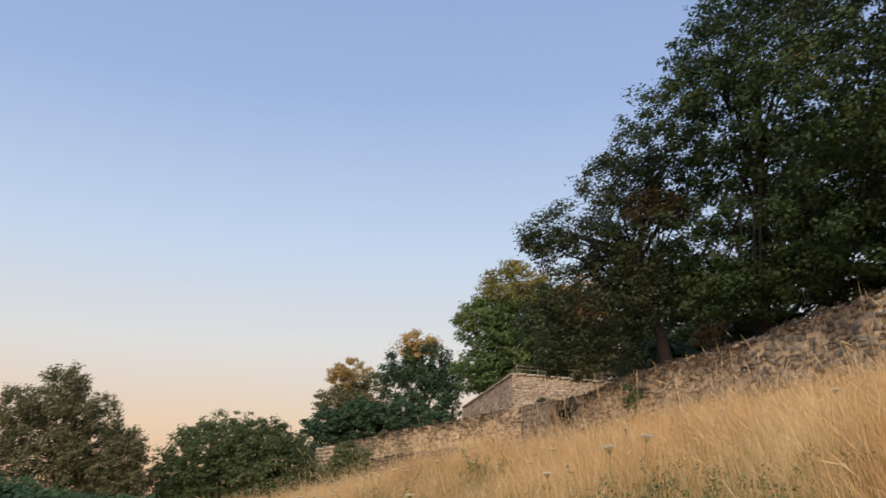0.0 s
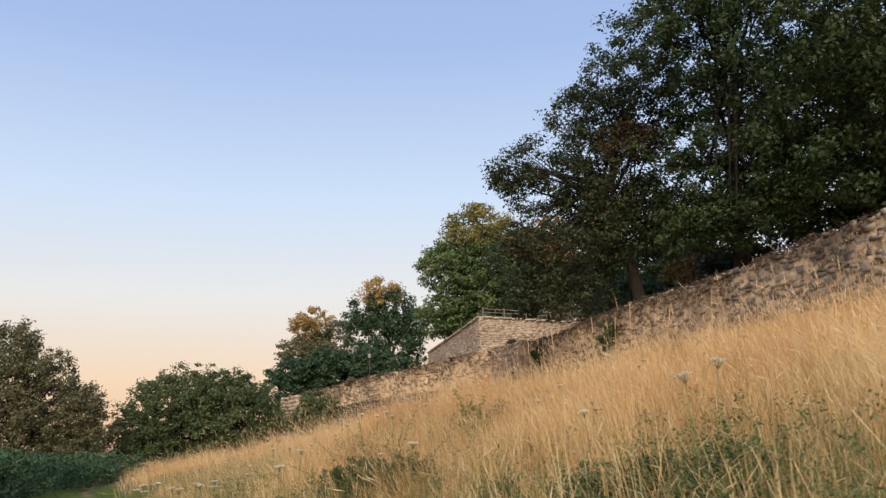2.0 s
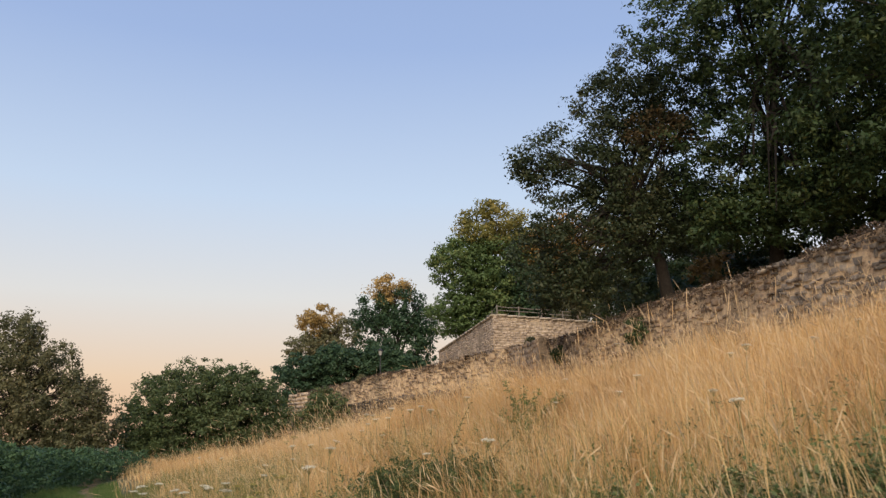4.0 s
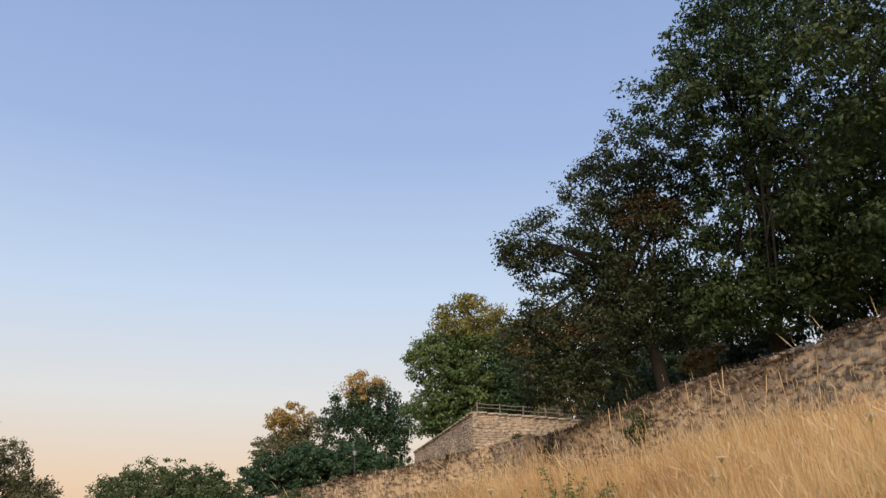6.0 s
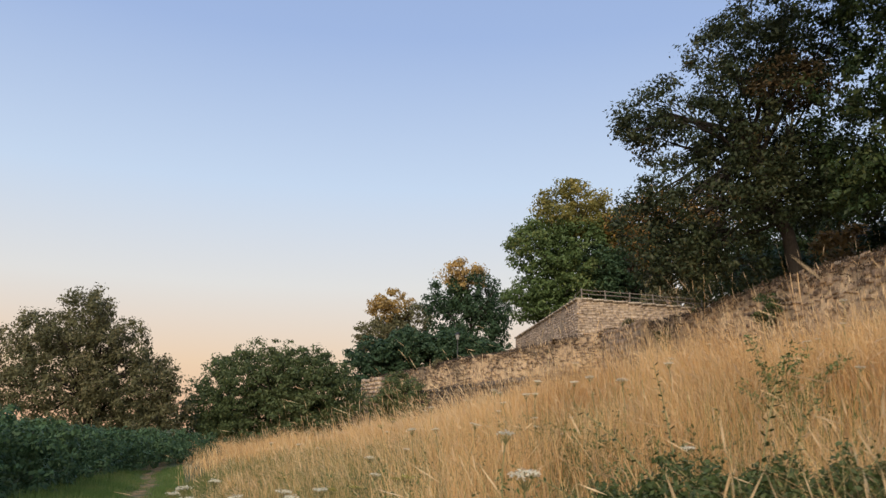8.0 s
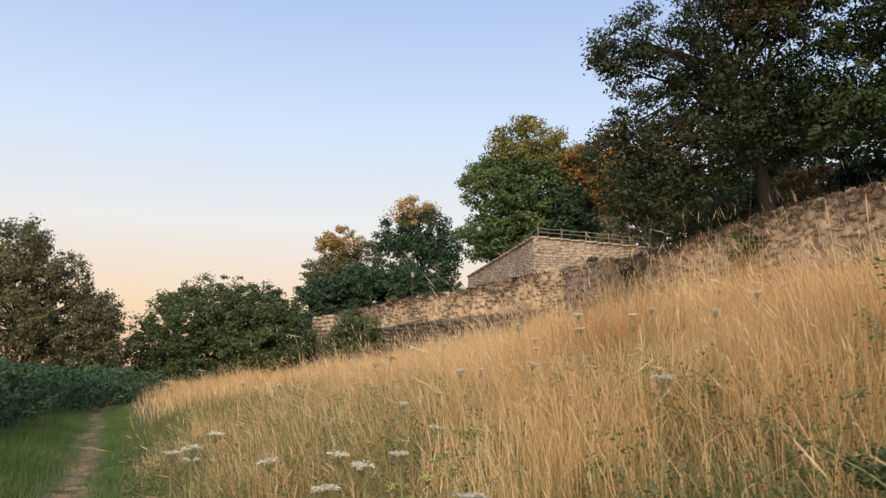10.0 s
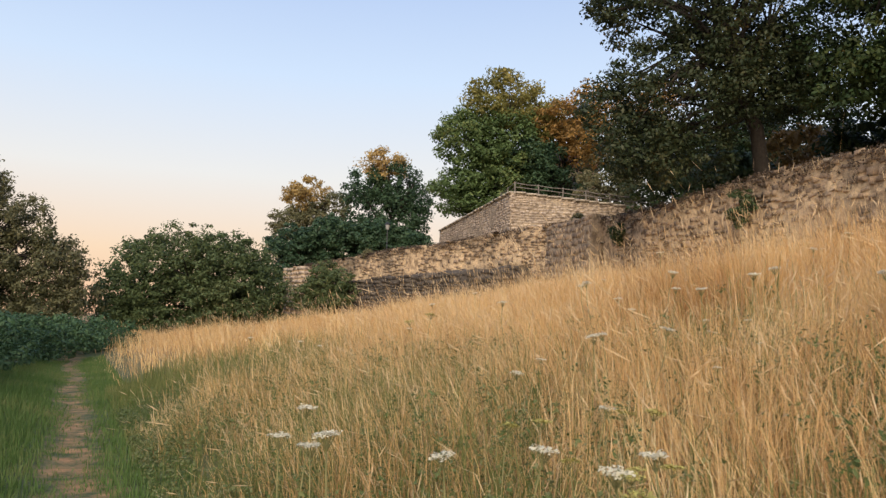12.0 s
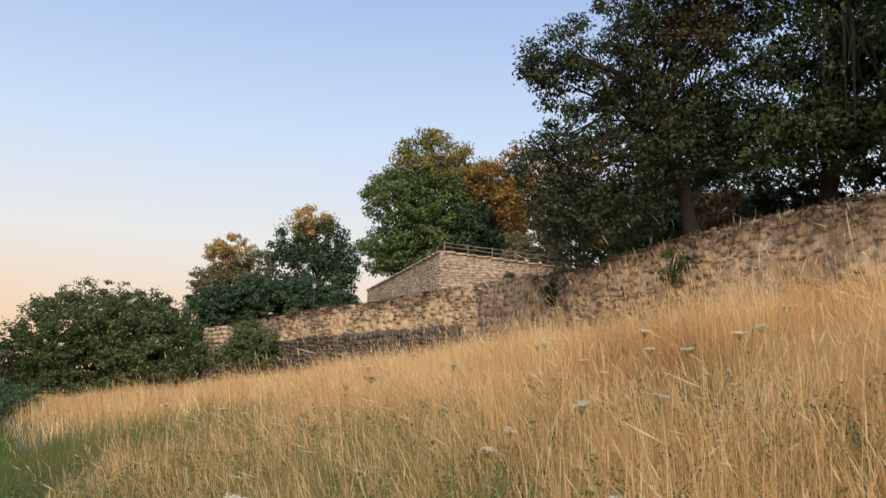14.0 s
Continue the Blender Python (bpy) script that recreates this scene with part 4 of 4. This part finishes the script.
# small house glimpsed between the trees behind the fence
def house():
    x, y = 40.0, 72.0
    z = zl(x, y)
    th = thing("house", x, y, z, "brown house with a tiled roof glimpsed between trees", "house")
    bm = bmesh.new()
    bmesh.ops.create_cube(bm, size=1, matrix=Matrix.Translation((0, 0, 4)) @ Matrix.Diagonal((6, 5, 8, 1)))
    part("wall", bm, RENDERED, th)
    bm = bmesh.new()
    pts = [(-3.4, -2.9, 8), (3.4, -2.9, 8), (3.4, 2.9, 8), (-3.4, 2.9, 8), (-3.4, 0, 10.2), (3.4, 0, 10.2)]
    vv = [bm.verts.new(p) for p in pts]
    for f in ((0, 1, 5, 4), (2, 3, 4, 5), (1, 2, 5), (3, 0, 4), (3, 2, 1, 0)):
        bm.faces.new([vv[i] for i in f])
    part("roof", bm, ROOFTILE, th)
    for wx in (-1.8, 0.2):
        bm = bmesh.new()
        bmesh.ops.create_cube(bm, size=1, matrix=Matrix.Translation((wx, -2.52, 6.0)) @ Matrix.Diagonal((1.1, 0.1, 1.5, 1)))
        w = part("window", bm, WHITE_FRAME, th)
        bm = bmesh.new()
        bmesh.ops.create_cube(bm, size=1, matrix=Matrix.Translation((wx, -2.58, 6.0)) @ Matrix.Diagonal((0.9, 0.04, 1.3, 1)))
        part("pane", bm, GLASS, w)


house()


# ------------------------------------------------------------------ grass
def blades(x, y, height, width, lean, bias=(0.0, 0.0), sweep=None):
    """Bent, tapering blades of three triangles at the places given."""
    n = len(x)
    z = land(x, y) - 0.02
    ang = rng.uniform(0, 2 * np.pi, n)
    bx, by = np.cos(ang) * width / 2, np.sin(ang) * width / 2
    la = rng.uniform(0, 2 * np.pi, n) if sweep is None else sweep + rng.normal(0, 0.9, n)
    lx, ly = np.cos(la) * lean * height + bias[0] * height, np.sin(la) * lean * height + bias[1] * height
    p = np.stack([x, y, z], -1)
    side = np.stack([bx, by, 0 * bx], -1)
    mid = p + np.stack([lx * 0.35, ly * 0.35, height * 0.6], -1)
    tip = p + np.stack([lx, ly, height * (1 - 0.25 * np.minimum(np.hypot(lx, ly) / height, 1))], -1)
    v = np.stack([p - side, p + side, mid + side * 0.75, mid - side * 0.75, tip], 1).reshape(-1, 3)
    i = np.arange(n)[:, None] * 5
    return v, i + np.array([[0, 1, 2, 3]]), i + np.array([[3, 2, 4]]), mid, tip


def scatter(n, x0, x1, y0, y1, near=1.0):
    """Places on the slope, thicker towards the path; x as a share of the way up."""
    y = rng.uniform(y0, y1, n)
    u = rng.random(n) ** near
    return x0 + (np.minimum(wall_x(y) - 0.1, x1) - x0) * u, y


def field(v):
    return np.array([noise.noise((a * 0.55, b * 0.55, 3.0)) for a, b in v])


HOLLOWS = [(2.5, 10.5, 0.6), (2.0, 10.5, 0.45), (2.9, 10.2, 0.6), (2.0, 4.3, 0.6), (2.8, 4.9, 0.9), (3.6, 5.7, 0.7), (1.75, 5.1, 0.5), (1.8, 6.4, 0.4), (3.0, 11.0, 0.7), (2.3, 10.6, 0.45), (2.4, 5.1, 0.9), (3.0, 6.1, 0.8), (3.3, 5.0, 0.9), (2.5, 4.2, 0.7), (2.6, 9.3, 0.85), (2.3, 8.7, 0.5), (3.8, 13.6, 0.45), (3.6, 12.1, 0.5), (1.5, 12.0, 0.7)]


def hollow(x, y):
    """Share of green growth in place of straw."""
    return np.max([np.exp(-((x - a) ** 2 + (y - b) ** 2) / (r * r)) for a, b, r in HOLLOWS], axis=0)


def straw(name, n, x0, x1, y0, y1, near, width, hscale, heads, label):
    x, y = scatter(n, x0, x1, y0, y1, near)
    clump = field(np.stack([x, y], -1))
    edge = np.clip((x - 0.1) / 1.2, 0.45, 1)
    keep = rng.random(n) < np.clip(0.7 + clump * 1.3, 0.1, 1) * np.clip((x - 0.2) / 4.2, 0.16, 1) * (1 - 0.94 * hollow(x, y))
    x, y, clump, edge = x[keep], y[keep], clump[keep], edge[keep]
    tall = (rng.random(len(x)) < 0.05) & (x > 1.1)
    h = hscale * edge * rng.uniform(0.35, 1.1, len(x)) * (0.95 + 0.55 * clump)
    h = np.minimum(h, np.interp(x, [0.55, 0.95, 1.5, 2.6, 4.0], [0.2, 0.4, 0.68, 0.88, 1.15])) * np.where(tall, rng.uniform(1.15, 1.6, len(x)), 1.0)
    lodge = np.clip(field(np.stack([x, y], -1) * 1.7 + 11) * 1.6, 0, 0.7) * np.clip(1.6 - x / 6.0, 0.2, 1)
    lean = np.abs(rng.normal(0.16, np.interp(x, [1, 4, 7], [0.34, 0.28, 0.2]))) + lodge * rng.random(len(x)) + 0.6 * (rng.random(len(x)) < 0.14)
    v, q, t, mid, tip = blades(x, y, h, width * rng.uniform(0.5, 1.4, len(x)), lean, (-0.12, -0.05), 3.6 + 7.0 * field(np.stack([x, y], -1) * 2.2 + 23))
    ob = hold(name, np_mesh(name, v, q, t), STRAW)
    tagged(ob, label, "grass", kind="stuff")
    k = (rng.random(len(x)) < heads) | tall
    a, b = tip[k], mid[k]
    ax = a - b
    ax = ax / np.linalg.norm(ax, axis=1)[:, None]
    sd = np.cross(ax, rng.normal(size=ax.shape))
    sd /= np.linalg.norm(sd, axis=1)[:, None]
    hl = rng.uniform(0.05, 0.12, len(a))[:, None]
    hw = rng.uniform(0.5, 1.0, len(a))[:, None] * min(width, 0.008) * 0.9
    return np.stack([a - ax * hl * 0.5, a + ax * hl * 0.2 + sd * hw, a + ax * hl, a + ax * hl * 0.2 - sd * hw], 1).reshape(-1, 3)


def meadow():
    hv = [straw("dry_grass", 220000, 0.55, 6.5, 1.5, 20.0, 0.9, 0.0038, 0.86, 0.16, "tall dry straw-coloured meadow grass"),
          straw("dry_grass", 150000, 5.0, 40.0, 2.0, 34.0, 0.8, 0.0062, 0.8, 0.2, "tall dry straw-coloured meadow grass"),
          straw("dry_grass", 95000, 0.7, 40.0, 18.0, 63.0, 0.9, 0.013, 0.78, 0.22, "tall dry straw-coloured meadow grass farther up the slope")]
    v = np.concatenate(hv)
    i = np.arange(len(v) // 4)[:, None] * 4
    ob = hold("grass_seed_heads", np_mesh("grass_seed_heads", v, i + np.array([[0, 1, 2, 3]])), SEED)
    tagged(ob, "pale seed heads of the dry grass", "grass", kind="stuff")
    # long bent stalks lying across the front of the meadow
    n = 5200
    x, y = scatter(n, 1.2, 6.0, 3.0, 19.0, 1.2)
    h = np.minimum(rng.uniform(0.45, 0.95, n), np.interp(x, [1.2, 3.0], [0.5, 0.95]))
    v, q, t, _, _ = blades(x, y, h, rng.uniform(0.003, 0.0065, n), rng.uniform(0.5, 1.2, n), (-0.25, -0.1))
    tagged(hold("bent_stalks", np_mesh("bent_stalks", v, q, t), SEED), "pale bent grass stalks lying across the meadow's edge", "grass", kind="stuff")
    # green undergrowth at the edge of the meadow
    n = 105000
    x, y = scatter(n, 0.5, 7.0, 1.5, 26.0, 1.3)
    c = field(np.stack([x, y], -1) + 40)
    keep = rng.random(n) < np.maximum(np.clip(0.62 + c * 1.3, 0.06, 1) * np.clip(1.4 - (x - 0.5) / 4.2, 0, 1), hollow(x, y))
    x, y = x[keep], y[keep]
    h = rng.uniform(0.2, 0.78, len(x)) * np.clip(0.2 + (x - 0.4) * 0.6, 0.25, 1) * (1 - 0.2 * hollow(x, y))
    v, q, t, _, _ = blades(x, y, h, rng.uniform(0.004, 0.009, len(x)), np.abs(rng.normal(0.25, 0.25, len(x))))
    tagged(hold("green_grass", np_mesh("green_grass", v, q, t), GREEN), "green grass and weeds under the dry stems", "grass", kind="stuff")
    n = 13000
    x, y = scatter(n, 0.5, 5.2, 2.5, 22.0, 1.4)
    c = field(np.stack([x, y], -1) + 80)
    keep = rng.random(n) < np.maximum(np.clip(0.55 + c * 1.6, 0.03, 1) * np.clip(1.4 - (x - 0.5) / 3.4, 0, 1), hollow(x, y))
    x, y = x[keep], y[keep]
    z = land(x, y) + rng.random(len(x)) * np.clip(0.15 + (x - 0.5) * 0.3, 0.12, 0.55)
    v, t = leaf_cloud(np.stack([x, y, z], -1), np.full(len(x), 0.07), 14, 0.016, 0.0, 1.0)
    tagged(hold("meadow_herbs", np_mesh("meadow_herbs", v, None, t), HERB), "small-leaved green herbs along the path's edge", "weeds", kind="stuff")
    # short grass beside the path
    n = 110000
    x, y = rng.uniform(-2.7, 0.9, n), 8.0 + 30.0 * rng.random(n) ** 1.2
    wear = np.array([noise.noise((a * 1.6, b * 0.9, 9.0)) for a, b in zip(x, y)])
    worn = np.exp(-((x + 0.05 + 0.1 * np.sin(y * 0.8)) / 0.3) ** 2)
    keep = (rng.random(n) < 1 - worn * np.clip(0.7 + wear * 2.2, 0.05, 1)) & (x > np.interp(y, [12, 22, 30, 34, 38], [-2.6, -1.8, -1.3, -0.8, 0.3]) - 0.2)
    x, y, worn = x[keep], y[keep], worn[keep]
    h = rng.uniform(0.05, 0.17, len(x)) * (1 - 0.55 * worn) + np.clip(-x - 0.4, 0, 2) * rng.uniform(0.03, 0.22, len(x))
    v, q, t, _, _ = blades(x, y, h, rng.uniform(0.006, 0.013, len(x)), np.abs(rng.normal(0.25, 0.2, len(x))))
    tagged(hold("path_grass", np_mesh("path_grass", v, q, t), LAWN), "short green grass beside the footpath", "grass", kind="stuff")


meadow()


# ------------------------------------------------------------------ flowers and weeds
def umbel_plant(name, label, mat, height, spread, leafy_mat, seed, rays=16, cat="wildflower"):
    r = random.Random(seed)
    th = thing(name, 0, 0, -50, label, cat, name + "s")
    pts = [(0, 0, 0), (0.02, 0.01, height * 0.4), (0.05, -0.01, height * 0.8), (0.04, 0.0, height)]
    v, q = tube(pts, [0.004, 0.0035, 0.003, 0.002], 5)
    hold("stem", np_mesh("stem", v, q), STEM, th)
    pieces = []
    tris = []
    vs = []
    for k in range(rays):
        a, d = k * 2.4, spread * math.sqrt((k + 0.3) / rays)
        c = Vector((0.04 + d * math.cos(a), d * math.sin(a), height + 0.018 - d * 0.12 + r.uniform(-0.003, 0.003)))
        pieces.append(tube([(0.04, 0, height - 0.03), tuple(c)], [0.0012, 0.0008], 3))
        for j in range(9):
            p = c + Vector((r.gauss(0, 1), r.gauss(0, 1), r.gauss(0, 0.6))) * spread * 0.13
            o, s = len(vs), spread * r.uniform(0.1, 0.18)
            b = r.uniform(0, 6.28)
            for m in range(3):
                vs.append((p.x + s * math.cos(b + m * 2.09), p.y + s * math.sin(b + m * 2.09), p.z + r.uniform(-0.7, 0.7) * s))
            tris.append((o, o + 1, o + 2))
    head = hold("flower_head", np_mesh("flower_head", vs, None, tris), mat, th, "flat lacy flower head")
    hold("stalk", np_mesh("stalk", *join(pieces)), STEM, head)
    c = np.array([(r.uniform(-0.05, 0.05), r.uniform(-0.05, 0.05), height * r.uniform(0.1, 0.6)) for _ in range(10)])
    v, t = leaf_cloud(c, np.full(10, 0.05), 8, 0.014)
    hold("leaves", np_mesh("leaves", v, None, t), leafy_mat, th)
    return th


def plant_out(models, places):
    for k, (x, y, s) in enumerate(places):
        m = models[k % len(models)]
        z = zl(x, y)
        w = pose(x, y, z, rng.uniform(-10, 10), rng.uniform(-10, 10), rng.uniform(0, 360)) @ Matrix.Scale(s, 4)
        if k < len(models):
            m.matrix_basis = w
        else:
            c = copy_thing(m, pose(0, 0, 0))
            c.matrix_basis = w


carrots = [umbel_plant("wild_carrot", "white lacy wild carrot flower among dry grass", LACE, 0.72, 0.036, GREEN, 90 + k) for k in range(4)]
HEADS = [(1.23, 11.51, 1.06), (1.38, 11.0, 1.09), (1.27, 11.1, 1.06), (0.82, 11.96, 1.05), (0.66, 12.46, 0.97), (0.7, 12.3, 0.95), (1.1, 11.71, 1.02), (2.04, 13.24, 1.2), (2.46, 13.58, 1.25),
         (4.05, 14.25, 1.93), (3.95, 13.94, 1.77), (3.67, 13.23, 1.53), (4.04, 13.29, 1.54), (3.69, 12.78, 1.4), (3.86, 14.41, 1.7), (4.0, 14.93, 1.89), (3.6, 13.98, 1.6), (3.0, 12.49, 1.26)]
HEADS += [(6.02, 14.35, 2.24), (6.13, 14.21, 2.39), (3.53, 13.24, 1.46), (0.89, 13.2, 1.01), (1.85, 12.05, 1.12), (1.79, 9.17, 1.3), (1.23, 9.85, 1.1), (1.05, 10.5, 1.05), (2.19, 10.55, 1.4), (3.18, 4.87, 1.8), (3.5, 5.26, 1.9)]
spots = [(x, y, min(1.45, max(0.6, (z + 0.05 - zl(x, y)) / 0.74))) for x, y, z in HEADS]
spots += [(rng.uniform(1.6, 8), rng.uniform(5, 22), rng.uniform(0.85, 1.2)) for _ in range(44)]
plant_out(carrots, spots)
fennels = [umbel_plant("wild_fennel", "yellow-green flowering fennel beside the path", FENNEL, 0.7, 0.05, LAWN, 95 + k) for k in range(2)]
plant_out(fennels, [(1.75 + rng.normal() * 0.2, 11.6 + rng.normal() * 0.5, rng.uniform(0.7, 1.0)) for _ in range(12)] + [(3.2, 17.0, 1.2), (3.4, 17.6, 1.1)])


def bramble(name, label, x, y, canes, reach, seed, size=0.014, mat=None, each=11, cat="weed"):
    """Arching leafy canes from one root."""
    r = random.Random(seed)
    th = thing(name, x, y, zl(x, y), label, "weed", "green weeds in the meadow")
    stems, cs = [], []
    for k in range(canes):
        a = r.uniform(0, 6.28)
        up, out = reach * r.uniform(0.6, 1.0), reach * r.uniform(0.1, 0.5)
        p = [(0, 0, 0)]
        for s in (0.33, 0.66, 1.0):
            p.append((math.cos(a) * out * s ** 1.4, math.sin(a) * out * s ** 1.4, up * (s - 0.25 * s * s) + r.uniform(-0.02, 0.02)))
        stems.append(tube(p, [0.005, 0.004, 0.003, 0.0015], 5))
        for j in range(int(reach * 46)):
            f = r.uniform(0.15, 1.0) * 3
            i = min(int(f), 2)
            q = Vector(p[i]).lerp(Vector(p[i + 1]), f - i)
            cs.append(q + Vector((r.gauss(0, 1), r.gauss(0, 1), r.gauss(0, 1))) * 0.02)
    hold("stems", np_mesh("stems", *join(stems)), STEM, th)
    v, t = leaf_cloud(np.array(cs), np.full(len(cs), 0.045), each, size)
    hold("leaves", np_mesh("leaves", v, None, t), mat or LEAF_WEED, th)
    return th


for k, (x, y, canes, reach) in enumerate(((2.0, 7.1, 9, 0.75), (1.6, 7.3, 6, 0.55), (2.3, 6.0, 12, 0.6), (2.9, 5.8, 10, 0.65), (2.05, 4.9, 14, 0.5), (2.5, 5.2, 10, 0.5), (3.4, 6.6, 8, 0.6), (1.7, 5.9, 8, 0.45),
                                          (2.6, 9.45, 34, 0.98), (2.85, 9.2, 36, 1.0), (2.35, 9.2, 30, 0.8), (2.5, 9.1, 30, 0.9), (2.6, 8.9, 24, 0.75), (3.05, 9.4, 18, 0.85), (2.2, 9.5, 10, 0.55), (2.9, 5.5, 34, 0.72), (2.55, 5.0, 30, 0.65), (3.3, 5.6, 30, 0.7), (2.2, 4.6, 26, 0.55), (3.0, 4.8, 28, 0.6), (3.6, 5.2, 24, 0.6), (1.8, 6.4, 16, 0.6), (2.1, 5.5, 20, 0.5), (2.5, 4.4, 16, 0.55), (3.2, 5.0, 16, 0.6), (3.0, 7.2, 14, 0.55), (2.4, 6.6, 14, 0.55))):
    bramble("bramble", "leafy green bramble shoots in dry grass", x, y, canes, reach, 100 + k)



def shoot(x, y, tip, seed):
    """A long cane with paired oval leaves along it."""
    r = random.Random(seed)
    th = thing("bramble_shoot", x, y, zl(x, y), "long arching bramble shoot with small paired leaves", "weed", "green weeds in the meadow")
    tx, ty, h = tip
    pts = [Vector((tx * f ** 1.5, ty * f ** 1.5, h * (1.35 * f - 0.35 * f * f))) for f in (0, 0.2, 0.4, 0.6, 0.8, 1.0)]
    hold("stem", np_mesh("stem", *tube(pts, [0.006, 0.005, 0.0045, 0.0035, 0.0025, 0.0012], 6)), STEM, th)
    vs, ts = [], []
    for k in range(40):
        f = 1.2 + 3.8 * k / 40
        i = min(int(f), 4)
        c = pts[i].lerp(pts[i + 1], f - i)
        d = (pts[i + 1] - pts[i]).normalized()
        w = k * 2.2 + r.uniform(-0.4, 0.4)
        o = d.orthogonal()
        o = (o * math.cos(w) + d.cross(o) * math.sin(w) + d * 0.5).normalized()
        g = o.cross(d).normalized()
        ln = r.uniform(0.03, 0.055) * (1.15 - 0.12 * f)
        n = len(vs)
        vs += [c, c + o * ln * 0.45 + g * ln * 0.3, c + o * ln + d * ln * 0.1, c + o * ln * 0.45 - g * ln * 0.3, c + o * ln * 0.5 + d * ln * 0.09]
        ts += [(n, n + 1, n + 4), (n + 1, n + 2, n + 4), (n + 2, n + 3, n + 4), (n + 3, n, n + 4)]
    hold("leaves", np_mesh("leaves", [tuple(v) for v in vs], None, ts), LEAF_WEED, th)


for k, (x, y, tip) in enumerate(((2.75, 9.7, (-0.08, 0.1, 1.14)), (2.6, 9.4, (-0.75, 0.15, 0.72)), (2.6, 9.2, (-0.5, 0.3, 0.95)), (2.9, 9.5, (0.35, 0.1, 1.15)), (2.8, 9.3, (0.1, -0.3, 1.0)), (3.0, 9.3, (0.4, -0.3, 0.85)),
                                 (2.0, 6.9, (-0.4, 0.2, 0.6)), (1.9, 7.1, (0.1, 0.2, 0.7)))):
    shoot(x, y, tip, 300 + k)
bramble("tall_weed", "bright green tall weed among dry grass", 4.8, 11.5, 9, 1.15, 330, 0.017, LEAF_BRIGHT, 3)


def dry_stalk(h, seed):
    """A dead flower stalk with a narrow seed spike."""
    r = random.Random(seed)
    th = thing("dry_stalk", 0, 0, -50, "tall pale dead flower stalk standing above the grass", "wildflower", "dry stalks")
    lean = r.uniform(-0.12, 0.12)
    hold("stem", np_mesh("stem", *tube([(0, 0, 0), (lean * 0.3, 0.02, h * 0.5), (lean, 0.0, h)], [0.0038, 0.0032, 0.0022], 6)), SEED, th)
    vs, qs = tube([(lean * (0.75 + 0.06 * k), 0, h * (0.78 + 0.055 * k)) for k in range(5)], [0.003, 0.0065, 0.006, 0.005, 0.002], 7)
    vs = [(a + r.uniform(-1, 1) * 0.0015, b + r.uniform(-1, 1) * 0.0015, c) for a, b, c in vs]
    hold("seed_spike", np_mesh("seed_spike", vs, qs), SEED, th)
    return th


plant_out([dry_stalk(1.15 + 0.1 * k, 340 + k) for k in range(3)],
          [(8.6, 13.6, 1.15), (9.2, 14.0, 1.2), (8.0, 13.2, 1.0), (10.2, 14.2, 1.2), (6.8, 13.4, 1.0), (11.2, 14.0, 1.1), (9.8, 13.2, 1.1), (12.0, 16.2, 1.1), (8.3, 15.1, 1.1)])

# ------------------------------------------------------------------ single stones of the near wall
single_stones([n for n in NEAR_STONES if n[0][1] >= 19.5], STONE_OB, wall_right)
single_stones([n for n in NEAR_STONES if n[0][1] < 19.5], GREY_OB, wall_right)
